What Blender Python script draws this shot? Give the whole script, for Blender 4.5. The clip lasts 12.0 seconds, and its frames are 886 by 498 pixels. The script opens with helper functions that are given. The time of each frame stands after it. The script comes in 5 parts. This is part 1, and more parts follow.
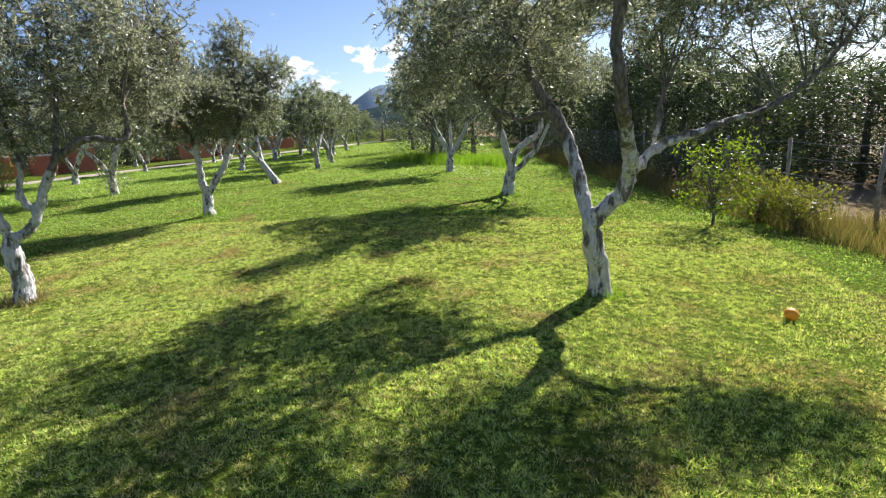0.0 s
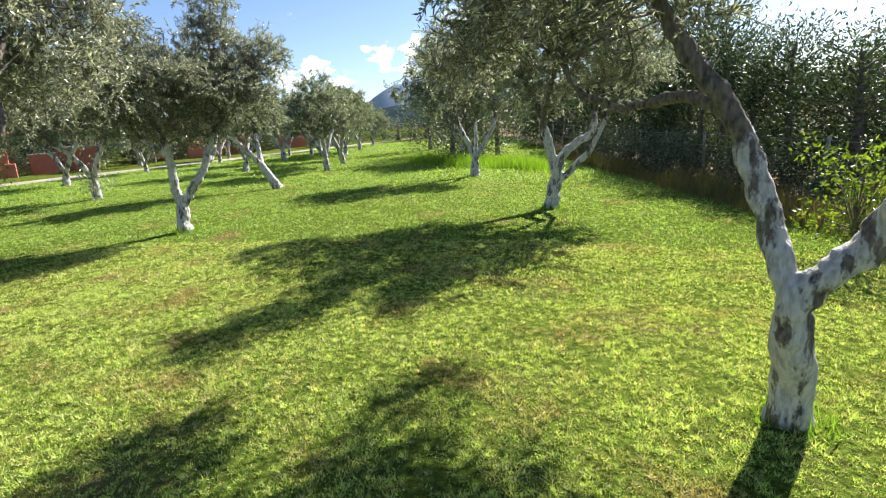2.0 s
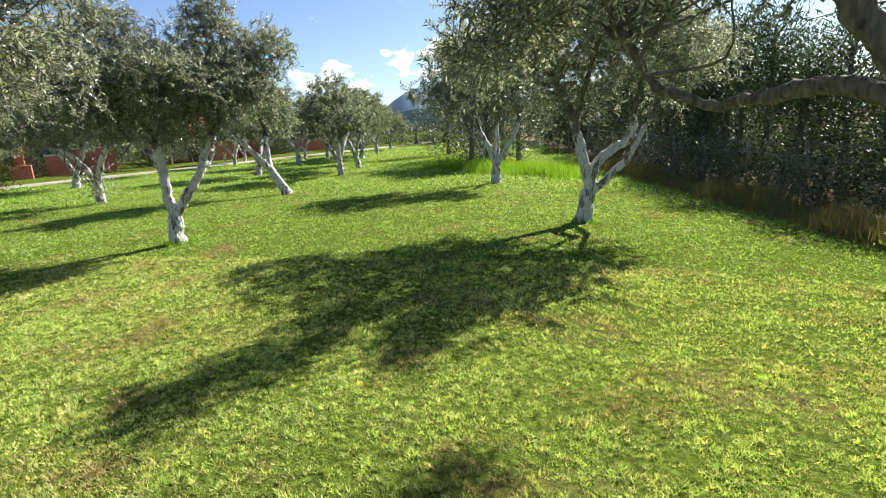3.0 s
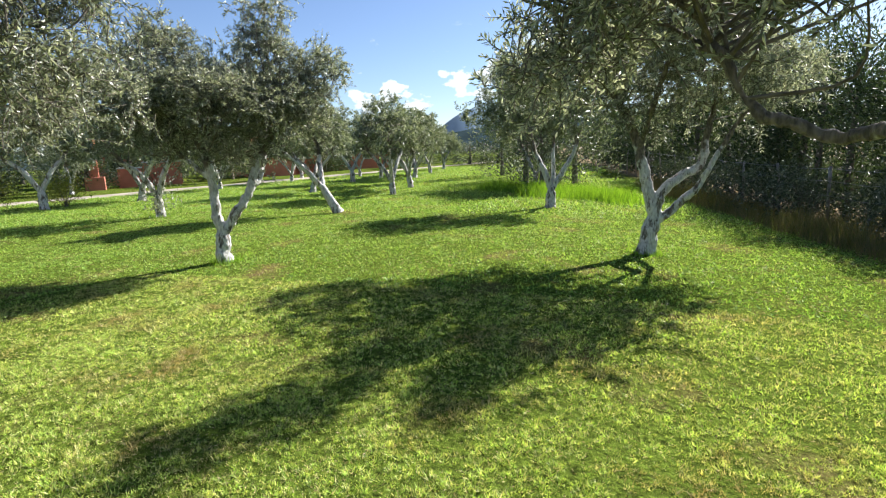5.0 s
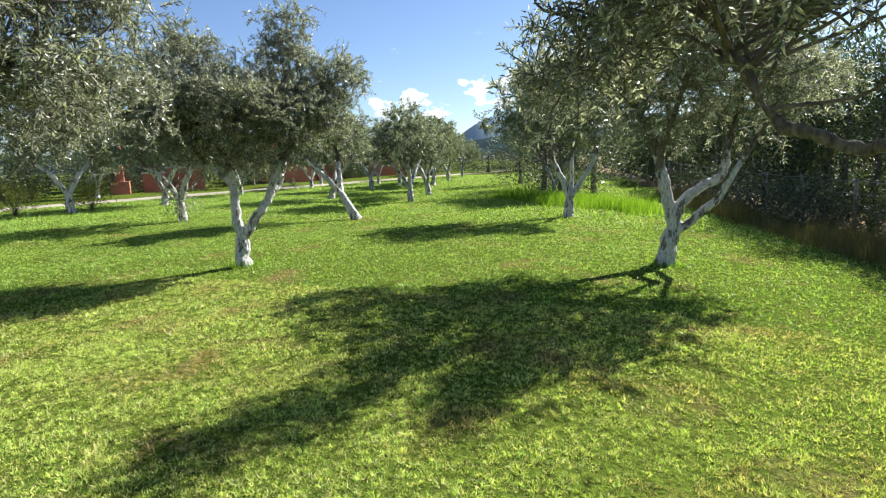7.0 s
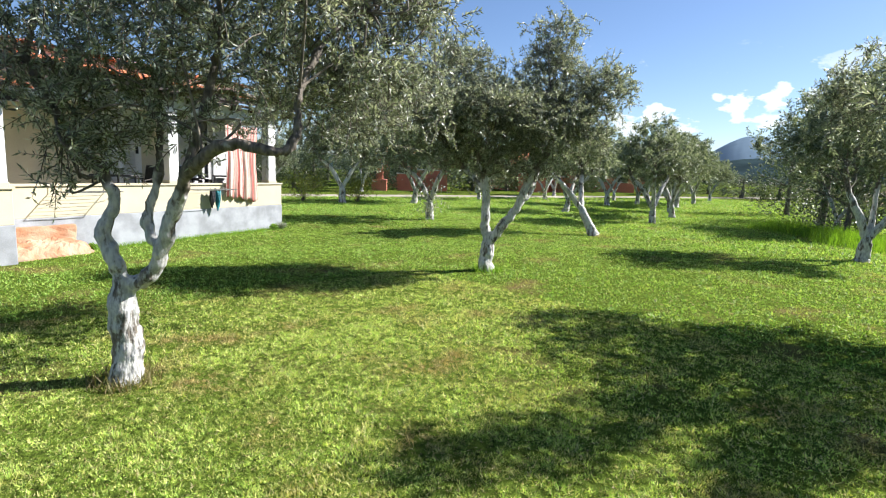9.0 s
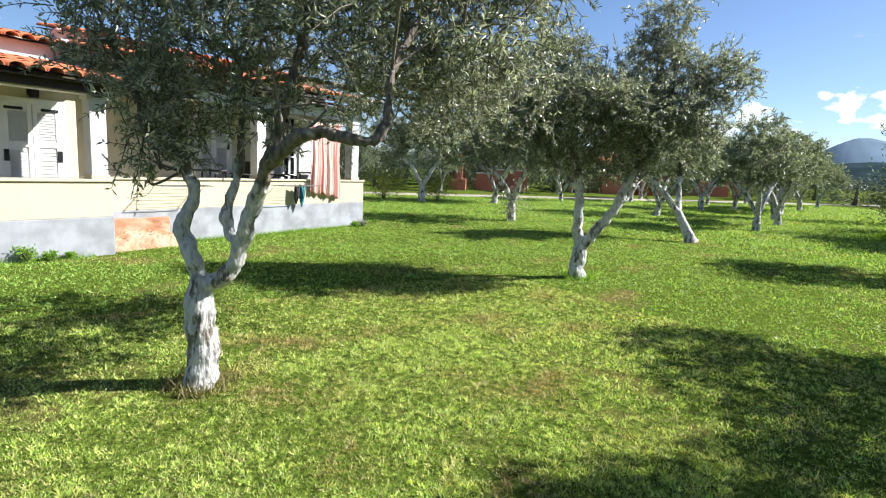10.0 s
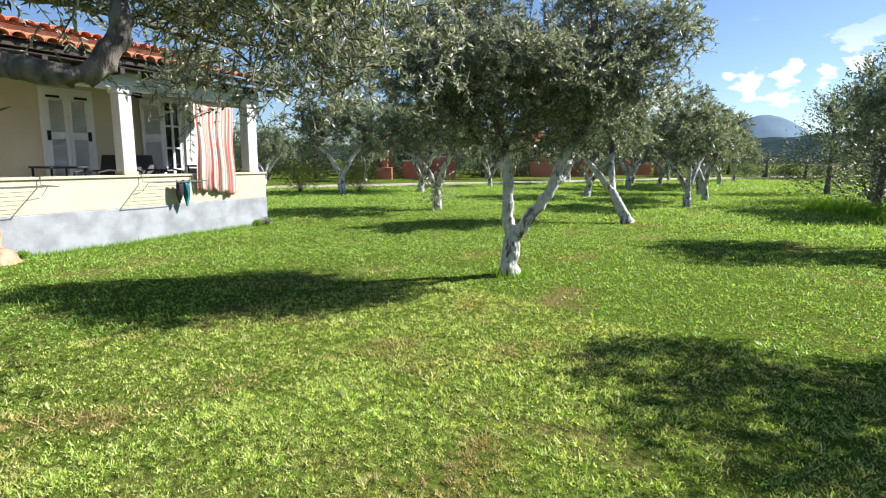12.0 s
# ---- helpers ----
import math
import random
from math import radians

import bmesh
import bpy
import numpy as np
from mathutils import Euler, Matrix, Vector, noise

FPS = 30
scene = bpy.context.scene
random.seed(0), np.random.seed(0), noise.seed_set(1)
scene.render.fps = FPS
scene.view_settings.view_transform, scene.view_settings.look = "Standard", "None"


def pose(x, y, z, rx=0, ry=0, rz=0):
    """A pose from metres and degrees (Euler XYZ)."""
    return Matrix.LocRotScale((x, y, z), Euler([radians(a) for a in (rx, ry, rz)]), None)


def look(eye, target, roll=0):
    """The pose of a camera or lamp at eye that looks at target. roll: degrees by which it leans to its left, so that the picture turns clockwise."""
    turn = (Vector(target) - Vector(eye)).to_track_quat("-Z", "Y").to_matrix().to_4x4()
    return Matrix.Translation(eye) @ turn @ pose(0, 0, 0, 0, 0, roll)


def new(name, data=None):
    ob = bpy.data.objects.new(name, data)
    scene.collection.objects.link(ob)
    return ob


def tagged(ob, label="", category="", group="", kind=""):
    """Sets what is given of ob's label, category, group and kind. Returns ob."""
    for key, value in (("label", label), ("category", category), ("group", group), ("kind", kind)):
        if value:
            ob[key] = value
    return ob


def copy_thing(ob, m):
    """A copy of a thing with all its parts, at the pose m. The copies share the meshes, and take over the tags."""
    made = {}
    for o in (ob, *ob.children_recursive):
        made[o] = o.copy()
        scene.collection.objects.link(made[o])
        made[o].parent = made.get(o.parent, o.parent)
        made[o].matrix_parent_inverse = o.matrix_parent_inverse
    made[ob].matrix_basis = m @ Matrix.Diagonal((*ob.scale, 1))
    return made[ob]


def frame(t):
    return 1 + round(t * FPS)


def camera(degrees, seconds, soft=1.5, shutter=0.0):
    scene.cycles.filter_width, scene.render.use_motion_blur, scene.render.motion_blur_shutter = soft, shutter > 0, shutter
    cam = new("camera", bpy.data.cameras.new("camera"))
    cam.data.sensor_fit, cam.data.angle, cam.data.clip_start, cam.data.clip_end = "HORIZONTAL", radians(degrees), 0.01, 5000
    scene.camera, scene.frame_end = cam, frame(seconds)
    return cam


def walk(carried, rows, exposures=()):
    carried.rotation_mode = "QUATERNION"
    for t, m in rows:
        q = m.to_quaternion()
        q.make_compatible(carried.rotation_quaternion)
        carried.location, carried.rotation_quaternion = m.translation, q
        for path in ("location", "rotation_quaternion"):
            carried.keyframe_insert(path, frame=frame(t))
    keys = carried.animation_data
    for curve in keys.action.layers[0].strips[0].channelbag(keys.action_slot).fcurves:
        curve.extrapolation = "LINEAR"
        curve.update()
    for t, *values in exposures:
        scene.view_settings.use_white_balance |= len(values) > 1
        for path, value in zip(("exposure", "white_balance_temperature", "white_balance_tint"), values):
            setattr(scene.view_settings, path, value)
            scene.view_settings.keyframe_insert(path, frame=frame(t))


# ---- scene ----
cam = camera(78.0, 12.0, soft=1.15)
PATH = [
    (0, (0.854, 0.220, 1.559), (0.467, 2.130, 1.110), -4.00),
    (0.5, (0.651, 0.744, 1.545), (0.253, 2.652, 1.096), -3.96),
    (1, (0.532, 1.311, 1.501), (0.117, 3.216, 1.055), -3.80),
    (1.5, (0.397, 1.838, 1.484), (-0.029, 3.740, 1.037), -3.77),
    (2, (0.219, 2.304, 1.513), (-0.219, 4.204, 1.066), -3.73),
    (2.5, (0.121, 2.768, 1.507), (-0.335, 4.665, 1.065), -3.52),
    (3, (-0.004, 3.212, 1.501), (-0.502, 5.101, 1.071), -3.36),
    (3.5, (-0.072, 3.465, 1.542), (-0.652, 5.337, 1.140), -2.82),
    (5.5, (-0.099, 3.622, 1.537), (-0.780, 5.471, 1.191), -2.30),
    (6, (-0.084, 3.639, 1.534), (-0.775, 5.486, 1.195), -2.23),
    (6.5, (-0.088, 3.641, 1.531), (-0.788, 5.486, 1.200), -2.21),
    (6.7, (-0.086, 3.619, 1.532), (-0.789, 5.463, 1.205), -2.09),
    (8.3, (-0.289, 3.593, 1.573), (-1.436, 5.206, 1.283), 0.41),
    (8.5, (-0.372, 3.606, 1.558), (-1.590, 5.167, 1.272), 1.08),
    (9, (-0.490, 3.641, 1.534), (-1.886, 5.046, 1.252), 2.12),
    (9.5, (-0.690, 3.718, 1.497), (-2.223, 4.970, 1.211), 2.83),
    (10, (-0.924, 3.844, 1.494), (-2.499, 5.042, 1.201), 2.82),
    (10.5, (-1.156, 4.030, 1.445), (-2.736, 5.219, 1.149), 2.71),
    (11, (-1.353, 4.296, 1.427), (-2.929, 5.491, 1.128), 2.36),
    (11.5, (-1.547, 4.528, 1.420), (-3.059, 5.799, 1.106), 1.61),
    (12, (-1.783, 4.918, 1.411), (-3.198, 6.293, 1.086), 0.55),
]
walk(cam, [(t, look(eye, target, roll)) for t, eye, target, roll in PATH], exposures=[(0.0, 1.24, 6050, 19.5), (1.0, 1.28, 6100, 18), (1.5, 1.44, 6120, 16), (2.0, 1.46, 6130, 16), (2.5, 1.4, 6140, 16), (5.5, 1.36, 6080, 14.5), (8.5, 1.34, 5970, 13.5), (12.0, 1.3, 5900, 13)])

# ---- light ----
SUN_AZ = radians(28)      # from +y towards +x
SUN_EL = radians(36)
sun = new("sun", bpy.data.lights.new("sun", "SUN"))
sun.data.energy, sun.data.angle, sun.data.color = 5.0, radians(0.6), (1.0, 0.94, 0.82)
sun_from = Vector((math.sin(SUN_AZ) * math.cos(SUN_EL), math.cos(SUN_AZ) * math.cos(SUN_EL), math.sin(SUN_EL)))
sun.matrix_world = look(sun_from * 60, (0, 0, 0))

world = bpy.data.worlds.new("world")
scene.world = world
world.use_nodes = True
wn, wl = world.node_tree.nodes, world.node_tree.links
wn.clear()
w_out, w_bg, w_sky = wn.new("ShaderNodeOutputWorld"), wn.new("ShaderNodeBackground"), wn.new("ShaderNodeTexSky")
w_sky.sky_type, w_sky.sun_disc = "NISHITA", False
w_sky.sun_elevation, w_sky.sun_rotation = SUN_EL, SUN_AZ
w_sky.altitude = 1200
w_sky.air_density, w_sky.dust_density, w_sky.ozone_density = 1.0, 0.9, 2.6
w_bg.inputs["Strength"].default_value = 0.057
# cumulus low over the horizon
w_co, w_map, w_noise = wn.new("ShaderNodeTexCoord"), wn.new("ShaderNodeMapping"), wn.new("ShaderNodeTexNoise")
w_map.inputs["Scale"].default_value = (1.0, 1.0, 2.0)
w_map.inputs["Location"].default_value = (0.31, 0.0, 0.12)
w_noise.inputs["Scale"].default_value, w_noise.inputs["Detail"].default_value, w_noise.inputs["Roughness"].default_value = 22.0, 7.0, 0.55
w_ramp = wn.new("ShaderNodeValToRGB")
w_ramp.color_ramp.elements[0].position, w_ramp.color_ramp.elements[1].position = 0.665, 0.72
w_sep, w_low = wn.new("ShaderNodeSeparateXYZ"), wn.new("ShaderNodeMapRange")
w_low.inputs["From Min"].default_value, w_low.inputs["From Max"].default_value = 0.22, 0.14
w_mul, w_mix = wn.new("ShaderNodeMath"), wn.new("ShaderNodeMixRGB")
w_mul.operation = "MULTIPLY"
w_sum = None
for az, el, r in ((-19.3, 7.5, 0.018), (-17.6, 6.3, 0.04), (-15.2, 6.1, 0.042), (-24.6, 5.7, 0.04), (-22.6, 4.9, 0.045), (-27.0, 4.9, 0.04), (-14.2, 8.2, 0.022), (-10.2, 9.6, 0.05), (-8.2, 10.6, 0.05),
                  (-12.0, 7.2, 0.03), (40, 5, 0.09), (75, 6, 0.1), (140, 6, 0.1), (220, 6, 0.1)):
    a, e = radians(az), radians(el)
    w_dist, w_blob = wn.new("ShaderNodeVectorMath"), wn.new("ShaderNodeMapRange")
    w_dist.operation = "DISTANCE"
    w_dist.inputs[1].default_value = (math.sin(a) * math.cos(e), math.cos(a) * math.cos(e), math.sin(e))
    w_blob.inputs["From Min"].default_value, w_blob.inputs["From Max"].default_value = r, 0.0
    w_blob.inputs["To Max"].default_value = 0.36
    wl.new(w_co.outputs["Generated"], w_dist.inputs[0]), wl.new(w_dist.outputs["Value"], w_blob.inputs["Value"])
    if w_sum is None:
        w_sum = w_blob.outputs["Result"]
    else:
        w_max = wn.new("ShaderNodeMath")
        w_max.operation = "MAXIMUM"
        wl.new(w_sum, w_max.inputs[0]), wl.new(w_blob.outputs["Result"], w_max.inputs[1])
        w_sum = w_max.outputs["Value"]
w_puff = wn.new("ShaderNodeMath")
w_puff.operation = "ADD"
wl.new(w_noise.outputs["Fac"], w_puff.inputs[0]), wl.new(w_sum, w_puff.inputs[1])
w_mix.inputs["Color2"].default_value = (7.6, 8.2, 7.9, 1)
wl.new(w_co.outputs["Generated"], w_map.inputs["Vector"]), wl.new(w_map.outputs["Vector"], w_noise.inputs["Vector"])
wl.new(w_puff.outputs["Value"], w_ramp.inputs["Fac"]), wl.new(w_co.outputs["Generated"], w_sep.inputs["Vector"])
wl.new(w_sep.outputs["Z"], w_low.inputs["Value"]), wl.new(w_ramp.outputs["Color"], w_mul.inputs[0])
wl.new(w_low.outputs["Result"], w_mul.inputs[1]), wl.new(w_mul.outputs["Value"], w_mix.inputs["Fac"])
wl.new(w_sky.outputs["Color"], w_mix.inputs["Color1"]), wl.new(w_mix.outputs["Color"], w_bg.inputs["Color"])
wl.new(w_bg.outputs["Background"], w_out.inputs["Surface"])

# ---- materials ----


def node_mat(name):
    m = bpy.data.materials.new(name)
    m.use_nodes = True
    nt = m.node_tree
    return m, nt.nodes, nt.links, nt.nodes["Principled BSDF"]


def plain(name, color, rough=0.7, spread=0.18, scale=6.0, fine=60.0, bump=0.15, metal=0.0, second=None, at=(0.42, 0.62)):
    """A surface that varies at two scales, with fine relief."""
    m, n, l, b = node_mat(name)
    co, big, small = n.new("ShaderNodeTexCoord"), n.new("ShaderNodeTexNoise"), n.new("ShaderNodeTexNoise")
    big.inputs["Scale"].default_value, small.inputs["Scale"].default_value = scale, fine
    big.inputs["Detail"].default_value, small.inputs["Detail"].default_value = 6, 4
    ramp = n.new("ShaderNodeValToRGB")
    dark = second or [c * (1 - spread) for c in color]
    ramp.color_ramp.elements[0].color, ramp.color_ramp.elements[1].color = (*dark, 1), (*color, 1)
    ramp.color_ramp.elements[0].position, ramp.color_ramp.elements[1].position = at
    mix = n.new("ShaderNodeMixRGB")
    mix.blend_type = "MULTIPLY"
    mix.inputs["Fac"].default_value = 0.35
    grain = n.new("ShaderNodeMapRange")
    grain.inputs["To Min"].default_value, grain.inputs["To Max"].default_value = 0.6, 1.25
    bp = n.new("ShaderNodeBump")
    bp.inputs["Strength"].default_value, bp.inputs["Distance"].default_value = bump, 0.01
    l.new(co.outputs["Object"], big.inputs["Vector"]), l.new(co.outputs["Object"], small.inputs["Vector"])
    l.new(big.outputs["Fac"], ramp.inputs["Fac"]), l.new(small.outputs["Fac"], grain.inputs["Value"])
    l.new(ramp.outputs["Color"], mix.inputs["Color1"]), l.new(grain.outputs["Result"], mix.inputs["Color2"])
    l.new(mix.outputs["Color"], b.inputs["Base Color"])
    l.new(small.outputs["Fac"], bp.inputs["Height"]), l.new(bp.outputs["Normal"], b.inputs["Normal"])
    b.inputs["Roughness"].default_value, b.inputs["Metallic"].default_value = rough, metal
    return m


def leafy(name, colors, through_color, rough=0.45, thin=0.35, sheen=0.4, patch=None, patch_scale=0.6, patch_at=(0.5, 0.62), mottle=0.0):
    """Leaves or blades: each island takes one of the colours; light comes through."""
    m, n, l, b = node_mat(name)
    geo, ramp = n.new("ShaderNodeNewGeometry"), n.new("ShaderNodeValToRGB")
    while len(ramp.color_ramp.elements) < len(colors):
        ramp.color_ramp.elements.new(0.5)
    for k, c in enumerate(colors):
        ramp.color_ramp.elements[k].position = k / (len(colors) - 1)
        ramp.color_ramp.elements[k].color = (*c, 1)
    l.new(geo.outputs["Random Per Island"], ramp.inputs["Fac"])
    color = ramp.outputs["Color"]
    if patch:
        co, noi, r2, mix = n.new("ShaderNodeTexCoord"), n.new("ShaderNodeTexNoise"), n.new("ShaderNodeValToRGB"), n.new("ShaderNodeMixRGB")
        noi.inputs["Scale"].default_value, noi.inputs["Detail"].default_value = patch_scale, 7
        noi.inputs["Roughness"].default_value = 0.62
        r2.color_ramp.elements[0].position, r2.color_ramp.elements[1].position = patch_at
        l.new(co.outputs["Object"], noi.inputs["Vector"]), l.new(noi.outputs["Fac"], r2.inputs["Fac"])
        dry = n.new("ShaderNodeValToRGB")
        dry.color_ramp.elements[0].color, dry.color_ramp.elements[1].color = (*patch[0], 1), (*patch[1], 1)
        l.new(geo.outputs["Random Per Island"], dry.inputs["Fac"])
        l.new(r2.outputs["Color"], mix.inputs["Fac"]), l.new(color, mix.inputs["Color1"]), l.new(dry.outputs["Color"], mix.inputs["Color2"])
        color = mix.outputs["Color"]
    if mottle:
        co2, n2, r3, mul = n.new("ShaderNodeTexCoord"), n.new("ShaderNodeTexNoise"), n.new("ShaderNodeMapRange"), n.new("ShaderNodeMixRGB")
        n2.inputs["Scale"].default_value, n2.inputs["Detail"].default_value, n2.inputs["Roughness"].default_value = 21.0, 6, 0.75
        r3.inputs["From Min"].default_value, r3.inputs["From Max"].default_value = 0.34, 0.66
        r3.inputs["To Min"].default_value, r3.inputs["To Max"].default_value = 1 - mottle, 1 + mottle * 0.75
        mul.blend_type = "MULTIPLY"
        mul.inputs["Fac"].default_value = 1.0
        l.new(co2.outputs["Object"], n2.inputs["Vector"]), l.new(n2.outputs["Fac"], r3.inputs["Value"])
        l.new(color, mul.inputs["Color1"]), l.new(r3.outputs["Result"], mul.inputs["Color2"])
        color = mul.outputs["Color"]
    l.new(color, b.inputs["Base Color"])
    b.inputs["Roughness"].default_value, b.inputs["Specular IOR Level"].default_value = rough, sheen
    tr, ms, tint = n.new("ShaderNodeBsdfTranslucent"), n.new("ShaderNodeMixShader"), n.new("ShaderNodeMixRGB")
    tint.blend_type = "MULTIPLY"
    tint.inputs["Fac"].default_value = 1.0
    tint.inputs["Color2"].default_value = (*through_color, 1)
    l.new(color, tint.inputs["Color1"]), l.new(tint.outputs["Color"], tr.inputs["Color"])
    ms.inputs["Fac"].default_value = thin
    l.new(b.outputs["BSDF"], ms.inputs[1]), l.new(tr.outputs["BSDF"], ms.inputs[2])
    l.new(ms.outputs["Shader"], n["Material Output"].inputs["Surface"])
    return m


def bark_mat(name, painted_to, white=(0.60, 0.59, 0.56)):
    """Olive bark with a flaking coat of lime wash up to a height above the tree's foot."""
    m, n, l, b = node_mat(name)
    co, sep = n.new("ShaderNodeTexCoord"), n.new("ShaderNodeSeparateXYZ")
    edge, flake, rough_n = n.new("ShaderNodeTexNoise"), n.new("ShaderNodeTexNoise"), n.new("ShaderNodeTexNoise")
    edge.inputs["Scale"].default_value, edge.inputs["Detail"].default_value = 5.0, 4
    flake.inputs["Scale"].default_value, flake.inputs["Detail"].default_value, flake.inputs["Roughness"].default_value = 9.0, 8, 0.65
    rough_n.inputs["Scale"].default_value, rough_n.inputs["Detail"].default_value = 34.0, 8
    stretch = n.new("ShaderNodeMapping")
    stretch.inputs["Scale"].default_value = (1, 1, 0.38)
    l.new(co.outputs["Object"], stretch.inputs["Vector"])
    for tex in (flake, rough_n):
        l.new(stretch.outputs["Vector"], tex.inputs["Vector"])
    l.new(co.outputs["Object"], edge.inputs["Vector"]), l.new(co.outputs["Object"], sep.inputs["Vector"])
    wob, up = n.new("ShaderNodeMath"), n.new("ShaderNodeMapRange")
    wob.operation = "MULTIPLY_ADD"
    wob.inputs[1].default_value = 1.1
    l.new(edge.outputs["Fac"], wob.inputs[0]), l.new(sep.outputs["Z"], wob.inputs[2])
    up.inputs["From Min"].default_value, up.inputs["From Max"].default_value = painted_to + 0.6, painted_to + 0.5
    l.new(wob.outputs["Value"], up.inputs["Value"])
    fl = n.new("ShaderNodeValToRGB")
    fl.color_ramp.elements[0].position, fl.color_ramp.elements[1].position = 0.415, 0.475
    l.new(flake.outputs["Fac"], fl.inputs["Fac"])
    both = n.new("ShaderNodeMath")
    both.operation = "MULTIPLY"
    l.new(up.outputs["Result"], both.inputs[0]), l.new(fl.outputs["Color"], both.inputs[1])
    barkc, whitec, mix = n.new("ShaderNodeValToRGB"), n.new("ShaderNodeValToRGB"), n.new("ShaderNodeMixRGB")
    barkc.color_ramp.elements[0].color, barkc.color_ramp.elements[1].color = (0.04, 0.034, 0.027, 1), (0.22, 0.185, 0.145, 1)
    barkc.color_ramp.elements[0].position, barkc.color_ramp.elements[1].position = 0.3, 0.7
    whitec.color_ramp.elements[0].color, whitec.color_ramp.elements[1].color = (*[c * 0.6 for c in white], 1), (*white, 1)
    whitec.color_ramp.elements[0].position, whitec.color_ramp.elements[1].position = 0.35, 0.6
    l.new(rough_n.outputs["Fac"], barkc.inputs["Fac"]), l.new(rough_n.outputs["Fac"], whitec.inputs["Fac"])
    l.new(both.outputs["Value"], mix.inputs["Fac"]), l.new(barkc.outputs["Color"], mix.inputs["Color1"]), l.new(whitec.outputs["Color"], mix.inputs["Color2"])
    l.new(mix.outputs["Color"], b.inputs["Base Color"])
    bp = n.new("ShaderNodeBump")
    bp.inputs["Strength"].default_value, bp.inputs["Distance"].default_value = 0.9, 0.02
    l.new(rough_n.outputs["Fac"], bp.inputs["Height"]), l.new(bp.outputs["Normal"], b.inputs["Normal"])
    b.inputs["Roughness"].default_value = 0.85
    return m


M_BARK = bark_mat("limed_bark", 1.6)
M_BARK_HIGH = bark_mat("limed_bark_high", 1.72, (0.57, 0.55, 0.515))
M_BARK_LOW = bark_mat("limed_bark_low", 1.58, (0.53, 0.52, 0.50))
M_WOOD = plain("olive_twig", (0.2, 0.17, 0.13), 0.85, 0.5, 12, 60, 0.4)
M_LEAF = leafy("olive_leaf", [(0.07, 0.09, 0.058), (0.15, 0.178, 0.115), (0.26, 0.285, 0.205), (0.56, 0.575, 0.51), (0.18, 0.21, 0.13)], (1.2, 1.2, 0.75), 0.35, 0.42, 0.85)
M_LEAF_FAR = leafy("olive_leaf_far", [(0.07, 0.093, 0.055), (0.138, 0.168, 0.105), (0.215, 0.245, 0.165), (0.42, 0.44, 0.37)], (1.2, 1.22, 0.7), 0.40, 0.36, 0.6)
M_HEDGE = leafy("hedge_leaf", [(0.022, 0.034, 0.018), (0.042, 0.06, 0.028), (0.075, 0.1, 0.05), (0.14, 0.165, 0.1)], (1.2, 1.4, 0.55), 0.5, 0.26, 0.3)
M_HEDGE_GREY = leafy("grey_hedge_leaf", [(0.035, 0.05, 0.03), (0.07, 0.09, 0.055), (0.12, 0.145, 0.095), (0.26, 0.28, 0.22)], (1.2, 1.3, 0.6), 0.42, 0.3)
M_CITRUS = leafy("citrus_leaf", [(0.055, 0.10, 0.018), (0.12, 0.19, 0.028), (0.21, 0.29, 0.045)], (1.7, 1.6, 0.4), 0.4, 0.36)
M_SHRUB = leafy("shrub_leaf", [(0.09, 0.12, 0.025), (0.16, 0.19, 0.035), (0.24, 0.25, 0.06)], (1.5, 1.4, 0.5), 0.45, 0.35)
M_BLADE = leafy("grass_blade", [(0.12, 0.20, 0.03), (0.31, 0.49, 0.085), (0.48, 0.67, 0.13), (0.62, 0.75, 0.165), (0.74, 0.78, 0.26), (0.84, 0.74, 0.42)], (1.15, 1.1, 0.6), 0.5, 0.42, 0.35,
                patch=((0.24, 0.20, 0.06), (0.68, 0.55, 0.27)), patch_scale=1.3, patch_at=(0.51, 0.66), mottle=0.72)
M_BLADE_FAR = leafy("grass_blade_far", [(0.12, 0.23, 0.035), (0.23, 0.42, 0.07), (0.33, 0.53, 0.095), (0.43, 0.60, 0.125), (0.52, 0.60, 0.2)], (1.15, 1.1, 0.6), 0.5, 0.42, 0.3,
                    patch=((0.26, 0.25, 0.05), (0.60, 0.52, 0.2)), patch_scale=0.9, patch_at=(0.56, 0.78), mottle=0.5)
M_STRAW = leafy("dry_straw", [(0.20, 0.13, 0.06), (0.42, 0.33, 0.16), (0.68, 0.58, 0.36), (0.36, 0.24, 0.12)], (1.2, 1.1, 0.7), 0.6, 0.2, 0.2)
M_TALL = leafy("tall_grass", [(0.10, 0.20, 0.018), (0.17, 0.31, 0.03), (0.27, 0.42, 0.05)], (1.4, 1.4, 0.5), 0.5, 0.45)
M_WEED = leafy("weed_stalk", [(0.09, 0.11, 0.03), (0.16, 0.17, 0.05), (0.26, 0.22, 0.1), (0.2, 0.15, 0.08)], (1.3, 1.2, 0.6), 0.6, 0.35)
M_CREAM = plain("cream_render", (0.54, 0.48, 0.34), 0.8, 0.08, 2.0, 90, 0.12)
M_WHITE = plain("white_render", (0.58, 0.575, 0.57), 0.75, 0.08, 3.0, 80, 0.1)
M_GREY = plain("grey_blue_plinth", (0.34, 0.355, 0.38), 0.85, 0.34, 3.2, 50, 0.2, at=(0.35, 0.62))
M_PINK = plain("pink_render", (0.74, 0.52, 0.47), 0.85, 0.1, 2.0, 70, 0.12)
M_TILE = plain("roof_tile", (0.62, 0.20, 0.085), 0.8, 0.35, 7.0, 60, 0.2)
M_TIMBER = plain("dark_timber", (0.032, 0.018, 0.012), 0.75, 0.4, 9.0, 60, 0.25)
